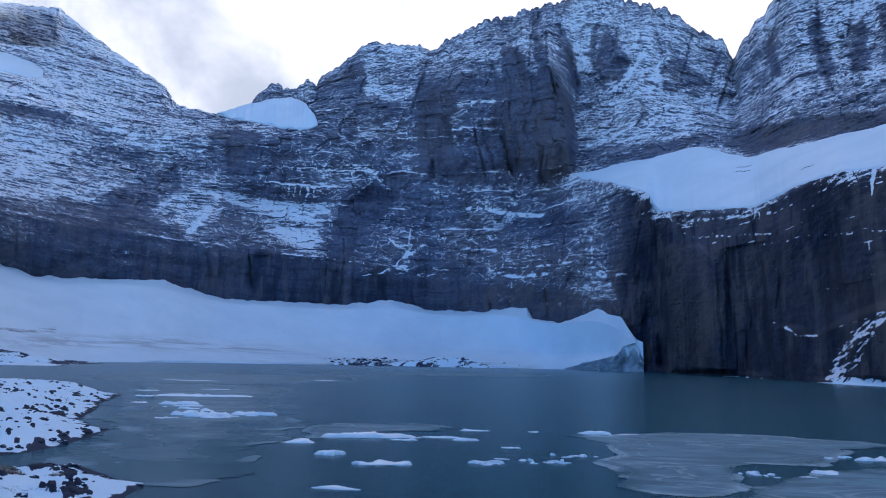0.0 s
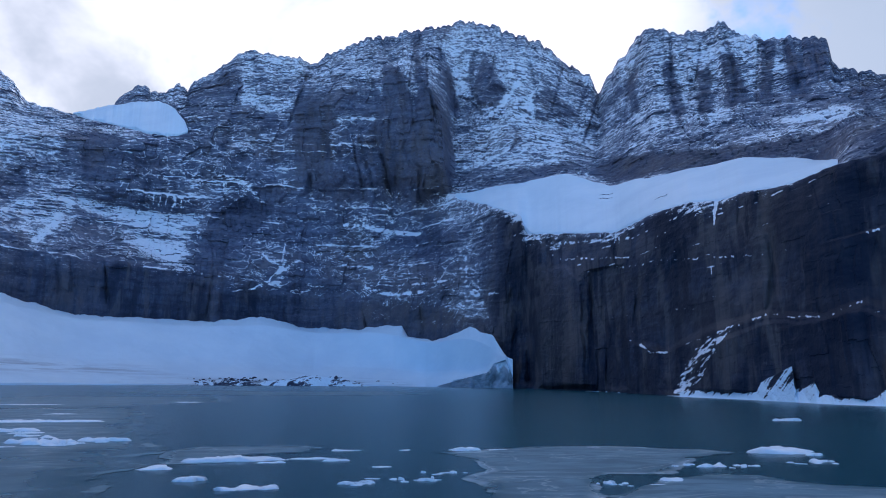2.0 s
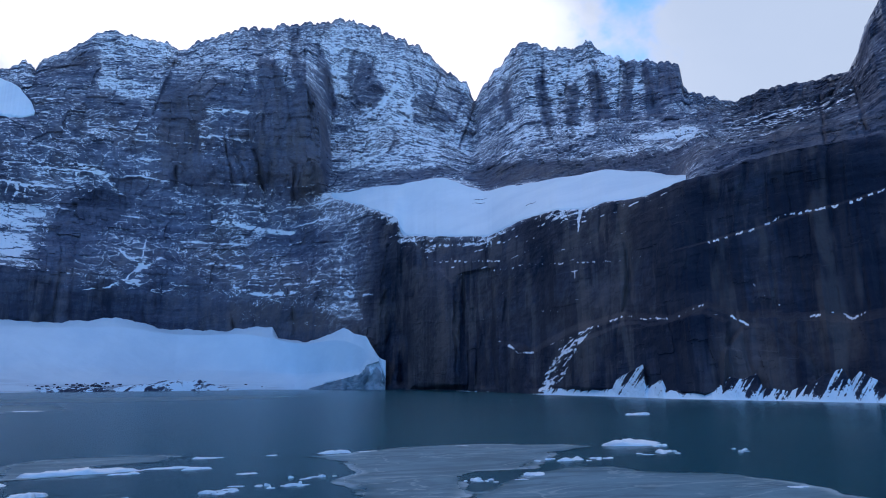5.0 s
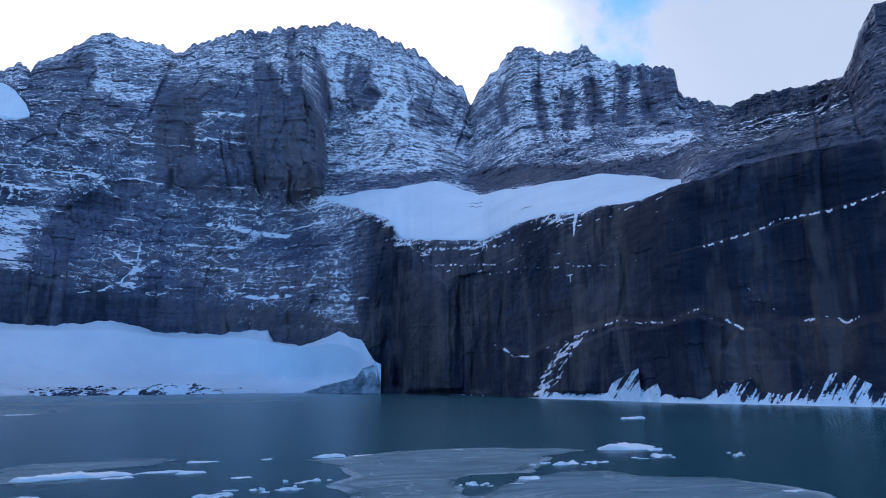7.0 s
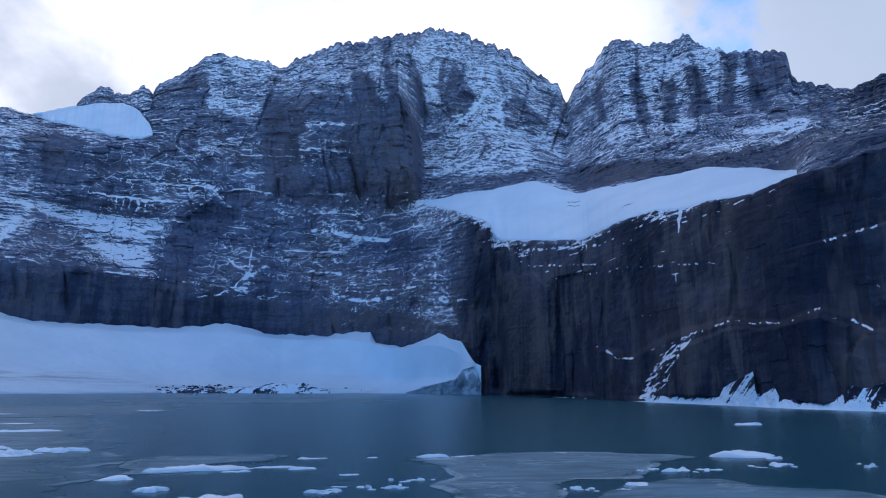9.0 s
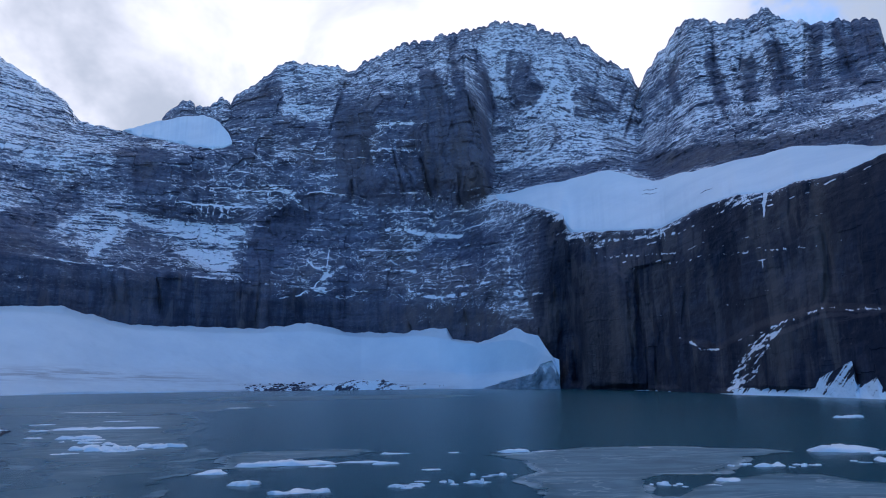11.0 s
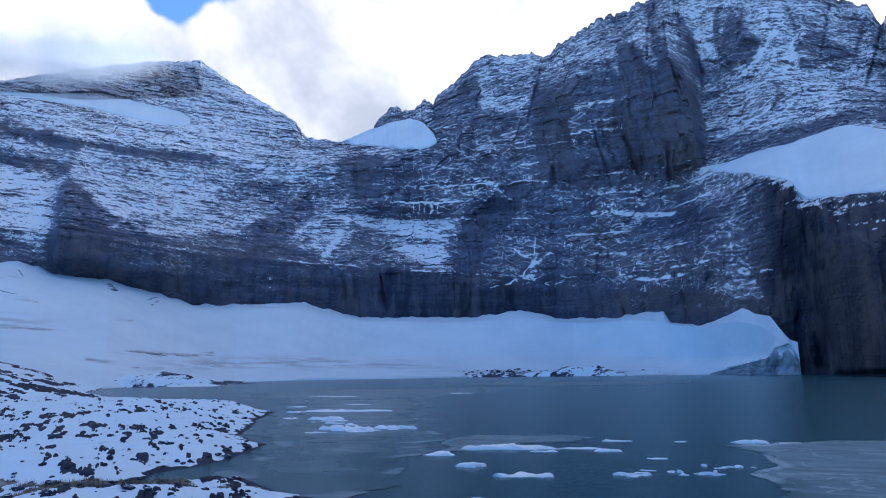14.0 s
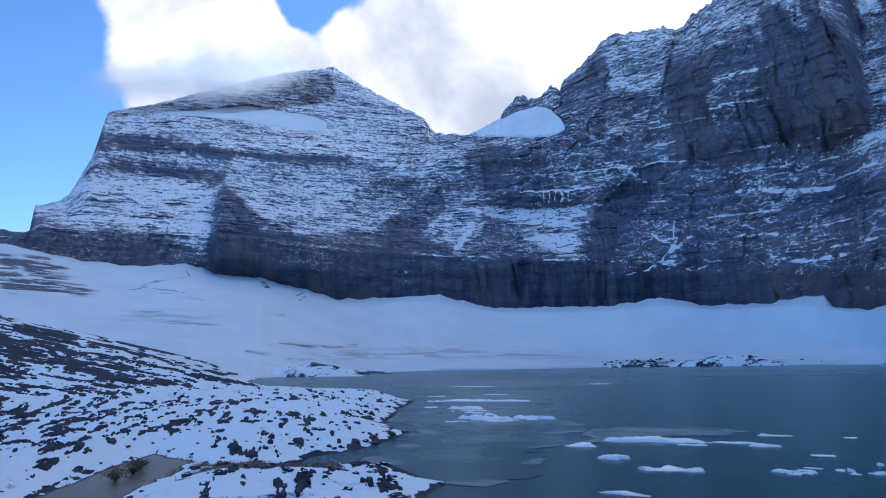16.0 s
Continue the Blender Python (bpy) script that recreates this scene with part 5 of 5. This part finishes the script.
BRASH = [(9.0, 44.2, 1.0, 5), (7.0, 41.8, 0.8, 6), (4.7, 41.8, 0.7, 6), (2.8, 40.2, 0.8, 6), (18.0, 38.6, 0.9, 9), (31.0, 45.6, 1.0, 8), (27.5, 46.4, 0.7, 5), (39.5, 46.9, 1.2, 5), (46.0, 45.0, 1.2, 5), (-22.5, 67.5, 1.6, 7), (-30, 81, 2.0, 5)]
for x, y, spread, count in BRASH:            # knots of broken ice between the sheets
    for k in range(count):
        ice_floe(rng.gauss(x, spread), rng.gauss(y, spread * 0.6), rng.uniform(0.2, 0.8), rng.uniform(0.12, 0.4), rng.uniform(-25, 25), rng.uniform(0.03, 0.11), 60.5 + x + k * 1.7, "small crumb of brash ice")


def skin_ice(ring, seed, label, fringe=1.6):
    """A plate of new grey ice on the water: a fine grid whose rim is drawn onto an uneven edge line."""
    xs, ys = [p[0] for p in ring], [p[1] for p in ring]
    reach = 0.5 * (min(math.hypot(*p) for p in ring) + max(math.hypot(*p) for p in ring))
    cell = reach / 190.0
    x, y = np.meshgrid(np.arange(min(xs) - 3, max(xs) + 3, cell), np.arange(min(ys) - 3, max(ys) + 3, cell))

    def edge(u, v):
        k = 50.0 / reach
        return inside_distance(u, v, ring) * k + (1.5 if fringe < 2 else 2.4) * fbm(u * k / 5, v * k / 3, 0 * u, 5, int(seed * 10), 0.62)

    f = edge(x, y)
    gxx, gyy = (edge(x + 0.02, y) - f) / 0.02, (edge(x, y + 0.02) - f) / 0.02
    move = np.where(np.abs(f) < 0.03 * reach, f, 0) / np.maximum(gxx ** 2 + gyy ** 2, 0.05)
    size = np.hypot(move * gxx, move * gyy)
    move = move * np.minimum(1, cell * 0.7 / np.maximum(size, 1e-6))
    inside = f > 0
    near_in = inside.copy()
    for a, b in ((0, 1), (1, 0), (1, 1)):
        near_in[a:, b:] |= inside[:inside.shape[0] - a, :inside.shape[1] - b]
        near_in[:inside.shape[0] - a, :inside.shape[1] - b] |= inside[a:, b:]
    x2, y2 = np.where(inside & (size > cell), x, x - move * gxx), np.where(inside & (size > cell), y, y - move * gyy)
    r, c = x.shape
    ids = np.arange(r * c).reshape(r, c)
    full = inside[:-1, :-1].astype(int) + inside[1:, :-1] + inside[:-1, 1:] + inside[1:, 1:]
    keep_cell = full >= 2
    quads = np.stack([ids[:-1, :-1], ids[:-1, 1:], ids[1:, 1:], ids[1:, :-1]], -1)[keep_cell]
    used, quads = np.unique(quads, return_inverse=True)
    co = np.stack([x2.ravel()[used], y2.ravel()[used], np.full(len(used), 0.015 + 0.0002 * seed)], -1)
    me = bpy.data.meshes.new("ice_sheet")
    me.from_pydata(co.tolist(), [], quads.reshape(-1, 4).tolist())
    thickness = smooth(f + 1.2 * fbm(x / 5, y / 3, 0 * x, 4, int(seed * 10) + 5), -0.2, fringe)
    firm = me.attributes.new("firm", "FLOAT", "POINT")
    firm.data.foreach_set("value", thickness.ravel()[used].astype(np.float32))
    rim = me.attributes.new("rim", "FLOAT", "POINT")
    pushed_up = smooth(fbm(x / 3.5, y / 2.5, 0 * x, 3, int(seed * 10) + 9), -0.15, 0.25) * np.exp(-((f - 0.35) / 0.45) ** 2) * (0.85 if fringe < 2 else 0.4)
    rim.data.foreach_set("value", pushed_up.ravel()[used].astype(np.float32))
    me.materials.append(SKIN)
    return tagged(new("ice_sheet", me), label, "thin ice")


THIN = "thin grey sheet of new ice on the lake"
skin_ice([(10.5, 57.1), (13.6, 57.1), (19.3, 60.8), (24.6, 61.3), (31.1, 59.5), (35.5, 56.5), (36.3, 54), (31.6, 51.6), (26.5, 45.8), (23.3, 42.6), (19.9, 42.8), (17.3, 41.2), (16.2, 36), (15.4, 33.6), (12, 31), (9, 34), (9.6, 40), (11.5, 46), (12.2, 52)], 3.1, THIN)
skin_ice([(15.0, 33.6), (18.7, 37.4), (22.3, 40.4), (26.3, 41.8), (29.2, 40.8), (30.1, 37.9), (33.8, 35.4), (34.7, 33.3), (35.0, 30.5), (34.3, 27.4), (33.2, 24), (21.5, 18.5), (7, 22), (8, 29), (12.4, 30.5)], 5.7, THIN)
skin_ice([(-12, 59), (-10.6, 61.3), (-7.5, 64.1), (-4.2, 65.4), (0.3, 63.8), (2.0, 61.0), (0.3, 58.7), (-3.6, 56.6), (-6.6, 52.1), (-10.5, 50.6)], 8.2, THIN, 2.5)
skin_ice([(-62, 135), (-70, 175), (-32.5, 142.8), (-19.8, 89.7), (-12.8, 60.1), (-10, 45.3), (-10.5, 41.1), (-11.1, 35.2), (-13.1, 33.3), (-16.7, 34.5), (-22, 38.5), (-25.5, 47), (-27, 54), (-35.5, 66), (-38, 76), (-48, 98)], 11.4, THIN, 5.0)
skin_ice([(-60, 135), (-40, 140), (-20, 190), (-30, 230), (-80, 230), (-105, 190), (-85, 150)], 14.9, THIN, 4.0)
skin_ice([(-30, 250), (30, 260), (60, 300), (40, 350), (-60, 340), (-90, 290)], 17.3, THIN, 4.0)


# ---- snow at the foot of the dark cliff ----
baz = np.linspace(21, 64, 1100)
bank_e = line("21:-1 22.6:-0.95 22.8:-0.66 26.8:-0.72 27:-1.2 29.2:-0.95 31:-0.6 33.3:-0.5 35.2:-0.35 36.5:0.3 38.5:1.4 38.7:-0.3 39.2:-0.3 39.9:0.2 40.2:-0.6 41.2:-0.7 41.4:-0.95 43.1:-0.95 44.6:-0.2 45:0.3 46:0.1 47:0.6 47.3:-0.5 49.1:-0.8 50.5:-0.3 51.5:0.4 52.7:0.8 53.2:-0.1 53.8:0.6 55.6:-0.6 57:0.3 59:-0.4 64:-0.3", baz)
bank_e = bank_e + 0.10 * fbm(baz * 1.6, 0 * baz, 0 * baz, 5, 201, 0.65)
bank_d = line(BASE_D, baz)
bank_up = np.maximum(EYE + bank_d * np.tan(np.radians(bank_e)), -0.4)
grow, baz2 = np.meshgrid(np.linspace(0, 1, 60), baz, indexing="ij")
bank_z = -0.5 + grow * (bank_up + 0.5)
bank_r = bank_d - 9 + 8.2 * grow ** 0.8 + 1.1 * fbm(baz2 * 2.2, bank_z / 3, 0 * baz2, 4, 203, 0.6) + np.where(grow > 0.97, 6, 0)
bs, bc = np.sin(np.radians(baz2)), np.cos(np.radians(baz2))
streaks = fbm(baz2 * 4.6 - 0.7 * bank_z, grow * 1.2, 0 * baz2, 4, 207, 0.6)
tagged(sheet("snow_bank", bank_r * bs, bank_r * bc, bank_z, MORAINE_ROCK, cover=0.8 - 0.4 * smooth(baz2, 42, 47) - 0.75 * grow ** 1.2 + (0.6 + 1.4 * grow) * streaks, black=np.full(baz2.shape, 1.0)),
       "wind-packed snow bank and cones at the foot of the cliff", "snow bank")


# ---- rubble ----
def mound(name, label, az0, d0, span, depth, tall, seed, snowy=0.0):
    """A low heap of rubble with snow in its hollows, at a bearing and distance."""
    u, v = np.meshgrid(np.linspace(-1, 1, 260), np.linspace(-1, 1, 70))
    f = 1 - u ** 2 - v ** 2
    side, away = radians(az0), np.array([math.sin(radians(az0)), math.cos(radians(az0))])
    x = u * span / 2 * math.cos(side) + (d0 + v * depth / 2) * away[0]
    y = -u * span / 2 * math.sin(side) + (d0 + v * depth / 2) * away[1]
    body = np.maximum(f, -0.15) * (0.85 + 0.3 * fbm(u * 2.2, v, 0 * u, 3, seed))
    lumps_ = fbm(x / (tall * 0.9), y / (tall * 0.9), 0 * x, 4, seed + 3, 0.65)
    z = tall * (body + 0.22 * lumps_ * np.clip(f * 3, 0, 1)) - 0.4
    return tagged(sheet(name, x, y, z, MORAINE_ROCK, cover=snowy - 0.2 - 0.8 * lumps_ + 0.7 * fbm(u * 14 - 5 * v, v * 5, 0 * u, 4, seed + 7, 0.65), black=np.full(x.shape, 0.75)), label, "moraine")


mound("moraine_mound", "long heap of rubble streaked with snow at the glacier's edge", -0.3, 628, 108, 30, 11, 301, 0.4)
mound("moraine_mound", "low bank of dark rubble at the water's edge", -7.0, 622, 80, 16, 4.5, 311, 0.2)
mound("moraine_mound", "snow-dusted rubble heap beside the inlet", -35.2, 378, 84, 44, 9.0, 321, 0.28)
mound("moraine_mound", "low rubble spit beside the inlet", -31.0, 430, 70, 18, 3.2, 331)


def stone_mesh(seed, detail=2):
    """An angular boulder about one metre across, flattened below."""
    bm = bmesh.new()
    bmesh.ops.create_icosphere(bm, subdivisions=detail, radius=0.5)
    for v in bm.verts:
        p = v.co.normalized()
        r = 0.5 * (1 + 0.45 * noise.fractal(p * 1.4 + Vector((seed * 3.1, seed, 0)), 0.9, 2.0, 3))
        facet = 0.5 * max(abs(p.x + 0.3 * p.y), abs(p.y - 0.2 * p.z), abs(p.z)) * 1.9
        v.co = p * (0.55 * r / max(facet, 0.3) * 0.5 + 0.5 * r)
        v.co.z *= 0.62
    me = bpy.data.meshes.new("boulder")
    bm.to_mesh(me)
    bm.free()
    for key, value in (("cover", -0.12), ("black", 0.95)):
        a = me.attributes.new(key, "FLOAT", "POINT")
        a.data.foreach_set("value", np.full(len(me.vertices), value, np.float32))
    me.materials.append(SHORE_ROCK)
    return me


STONES = [stone_mesh(k + 1.0) for k in range(6)]
placed = np.array([(rng.uniform(-62, -22), rng.uniform(28, 130) if k % 3 else rng.uniform(28, 60)) for k in range(1500)])
bx, by = placed[:, 1] * np.sin(np.radians(placed[:, 0])), placed[:, 1] * np.cos(np.radians(placed[:, 0]))
bz, _, _ = ground_height(bx, by)
shore_gap = inside_distance(bx, by, SHORE)
count = 0
for x, y, z, gap in zip(bx, by, bz, shore_gap):
    if z < 0.05 or inside_distance(np.array([x]), np.array([y]), POOL)[0] > -0.6 or gap > 45 or (gap > 8 and rng.random() < 0.55) or count >= 190:
        continue
    size = rng.choice((0.18, 0.24, 0.3, 0.38, 0.55)) * (1 + 0.002 * math.hypot(x, y))
    b = new("boulder", STONES[count % 6])
    b.matrix_basis = pose(x, y, z + 0.1 * size, rng.uniform(-14, 14), rng.uniform(-14, 14), rng.uniform(0, 360)) @ Matrix.Diagonal((size * rng.uniform(0.8, 1.5), size, size * rng.uniform(0.8, 1.2), 1))
    tagged(b, "angular dark boulder capped with snow on the shore", "boulder", "shore boulders")
    count += 1


def scatter(name, label, places, sizes, mat, black_value, cover_value, kind):
    """Many small stones joined into one object."""
    unit = np.array([v.co for v in stone_mesh(9.0, 1).vertices])
    faces = np.array([list(p.vertices) for p in stone_mesh(9.0, 1).polygons])
    turns = np.random.RandomState(5).uniform(0, 2 * math.pi, len(places))
    co, fa = [], []
    for k, ((x, y, z), size) in enumerate(zip(places, sizes)):
        c, s_ = math.cos(turns[k]), math.sin(turns[k])
        rot = np.array([[c, -s_, 0], [s_, c, 0], [0, 0, 1]])
        co.append(unit @ rot.T * size * np.array([1.3, 1.0, 1.0]) + (x, y, z))
        fa.append(faces + k * len(unit))
    me = bpy.data.meshes.new(name)
    me.from_pydata(np.concatenate(co).tolist(), [], np.concatenate(fa).tolist())
    for key, value in (("cover", cover_value), ("black", black_value)):
        a = me.attributes.new(key, "FLOAT", "POINT")
        a.data.foreach_set("value", np.full(len(me.vertices), value, np.float32))
    me.materials.append(mat)
    return tagged(new(name, me), label, "stones", kind=kind)


rs = np.random.RandomState(11)
sa_, sd_ = rs.uniform(-64, -22, 5000), 24 * np.exp(rs.uniform(0, 2.2, 5000))
sx, sy = sd_ * np.sin(np.radians(sa_)), sd_ * np.cos(np.radians(sa_))
sz, srock, _ = ground_height(sx, sy)
ok = (sz > -0.05) & (inside_distance(sx, sy, POOL) < -0.4) & ((srock > 0.25) & (rs.uniform(0, 1, 5000) < 0.8) | (rs.uniform(0, 1, 5000) < 0.05))
scatter("loose_stones", "loose dark stones poking through thin snow", np.stack([sx, sy, sz + 0.02], -1)[ok], (rs.gamma(2.0, 0.055, 5000) * (1 + 0.003 * sd_) + 0.05)[ok], SHORE_ROCK, 0.95, -0.3, "stuff")


# ---- cloud on the summit ----
def cloud_material():
    m, n = material("cloud")
    place = n.add("ShaderNodeNewGeometry", 0)
    thick = n.add("ShaderNodeAttribute", 2, dict(attribute_name="thick"))
    wisps = n.noise(place, 0.012, 5.0, 0.5, 0.2)
    alpha = n.ramp(n.math("ADD", thick, n.math("MULTIPLY", n.math("SUBTRACT", wisps, 0.5), 1.6)), 0.30, 1.25, 0.0, 0.24)
    body = n.add("ShaderNodeMixShader", i0=0.6, i1=n.add("ShaderNodeBsdfDiffuse", Color=rgb(0.95, 0.93, 0.91)), i2=n.add("ShaderNodeBsdfTranslucent", Color=rgb(0.95, 0.93, 0.90)))
    shader = n.add("ShaderNodeMixShader", i0=alpha, i1=n.add("ShaderNodeBsdfTransparent"), i2=body)
    out = n.tree.nodes.new("ShaderNodeOutputMaterial")
    n.put(out.inputs[0], shader)
    return m


CLOUD = cloud_material()
cloud = tagged(new("cloud"), "soft white cloud wrapped round the summit", "cloud")
for k in range(8):                           # layers of vapour, each bulging differently
    u, v = np.meshgrid(np.linspace(-1, 1, 70), np.linspace(-1, 1, 40))
    ca_, ce_ = -43.5 + 11 * u, 23.5 + 2.0 * u + 3.0 * v
    cd_ = 1120 + 34 * k + 40 * fbm(u * 2, v * 2, 0 * u + k, 3, 401)
    r_, a_ = np.radians(ce_), np.radians(ca_)
    soft_edge = np.clip(1 - (u ** 2 + (v * (1.15 + 0.25 * np.sin(3 * u + k))) ** 2), -0.6, 1)
    layer = sheet("vapour_layer", cd_ * np.sin(a_), cd_ * np.cos(a_), EYE + cd_ * np.tan(r_), CLOUD, flat=False, thick=soft_edge + 0.1)
    layer.parent = cloud


# ---- stones melted out of the glacier ----
da_, df_ = np.where(rs.uniform(0, 1, 90) < 0.75, rs.normal(-6.5, 1.8, 90), rs.uniform(-9, 8, 90)), rs.beta(2, 4, 90) * 0.34 + 0.08
dk = np.searchsorted(gaz, da_)
d0, d1 = low_d[dk] + 3, 0.55 * low_d[dk] + 0.45 * top_d[dk]
dd = d0 + (d1 - d0) * df_
lie_d, lie_z = next(v[1:] for k_, v in RELIEF.items() if "glacier" in k_)
dz = np.array([np.interp(v, lie_d[:, k], lie_z[:, k]) for v, k in zip(dd, dk)])
scatter("glacier_debris", "dark stones strewn over the glacier's foot", np.stack([dd * np.sin(np.radians(da_)), dd * np.cos(np.radians(da_)), dz + 0.3], -1), rs.gamma(2.5, 0.55, 90) + 0.5, MORAINE_ROCK, 0.9, -0.5, "stuff")


# ---- withered plants by the pool ----
def shrub(x, y, tall, seed):
    """A low brown shrub: many thin curved twigs with small withered leaves."""
    r = random.Random(seed)
    ground, _, _ = ground_height(np.array([x]), np.array([y]))
    base = tagged(new("shrub"), "low withered brown shrub beside the pool", "shrub", "shrubs by the pool")
    base.location = (x, y, float(ground[0]) - 0.03)
    twigs, leaves = bmesh.new(), bmesh.new()
    for _k in range(70):
        a, lean_ = r.uniform(0, 6.28), r.uniform(0.1, 0.9)
        end = Vector((math.cos(a) * lean_ * tall, math.sin(a) * lean_ * tall, tall * r.uniform(0.45, 1.0) * (1.1 - 0.5 * lean_)))
        side = Vector((-math.sin(a), math.cos(a), 0)) * 0.008
        last = None
        for k in range(4):
            f = k / 3
            p = end * f + Vector((0, 0, 0.12 * tall * math.sin(f * 3.1)))
            pair = [twigs.verts.new(p - side * (1.2 - f)), twigs.verts.new(p + side * (1.2 - f))]
            if last:
                twigs.faces.new((last[0], last[1], pair[1], pair[0]))
            last = pair
            if k:
                for _j in range(4):
                    c = p + Vector((r.gauss(0, 0.06), r.gauss(0, 0.06), r.gauss(0, 0.05)))
                    d = Vector((r.gauss(0, 1), r.gauss(0, 1), r.gauss(0, 1))).normalized() * 0.045
                    e = d.cross(Vector((r.gauss(0, 1), r.gauss(0, 1), 1))).normalized() * 0.022
                    leaves.faces.new([leaves.verts.new(c + q) for q in (d, e, -d, -e)])
    part("twigs", twigs, TWIG, base)
    part("leaves", leaves, LEAF, base)
    return base


TWIG = plain("twig_bark", rgb(0.07, 0.05, 0.035), rgb(0.12, 0.09, 0.06), 6.0, 0.8)
LEAF = plain("withered_leaf", rgb(0.09, 0.07, 0.035), rgb(0.17, 0.125, 0.06), 5.0, 0.7)
SEDGE = plain("dry_sedge", rgb(0.14, 0.11, 0.06), rgb(0.25, 0.20, 0.12), 3.0, 0.8)
shrub(-30.0, 27.2, 0.9, 1)
shrub(-31.2, 28.8, 0.7, 2)
shrub(-29.2, 25.4, 0.8, 3)
tuft_x, tuft_y = rs.uniform(-34, -15, 6000), rs.uniform(22, 35, 6000)
tuft_z, _, tuft_mud = ground_height(tuft_x, tuft_y)
grown = (tuft_mud > 0.4) & (inside_distance(tuft_x, tuft_y, POOL) < 0.2) & (tuft_z > 0.05)
blades, faces_ = [], []
for x, y, z in zip(tuft_x[grown], tuft_y[grown], tuft_z[grown]):
    for _k in range(4):
        a, tall = rng.uniform(0, 6.28), rng.uniform(0.08, 0.26)
        dx, dy, ox, oy = math.cos(a), math.sin(a), rng.gauss(0, 0.06), rng.gauss(0, 0.06)
        n0 = len(blades)
        blades += [(x + ox - dy * 0.012, y + oy + dx * 0.012, z - 0.02), (x + ox + dy * 0.012, y + oy - dx * 0.012, z - 0.02), (x + ox + dx * tall * 0.5, y + oy + dy * tall * 0.5, z + tall)]
        faces_.append((n0, n0 + 1, n0 + 2))
grass_mesh = bpy.data.meshes.new("sedge")
grass_mesh.from_pydata(blades, [], faces_)
grass_mesh.materials.append(SEDGE)
tagged(new("sedge", grass_mesh), "dry brown sedge on the wet shore", "grass", kind="stuff")
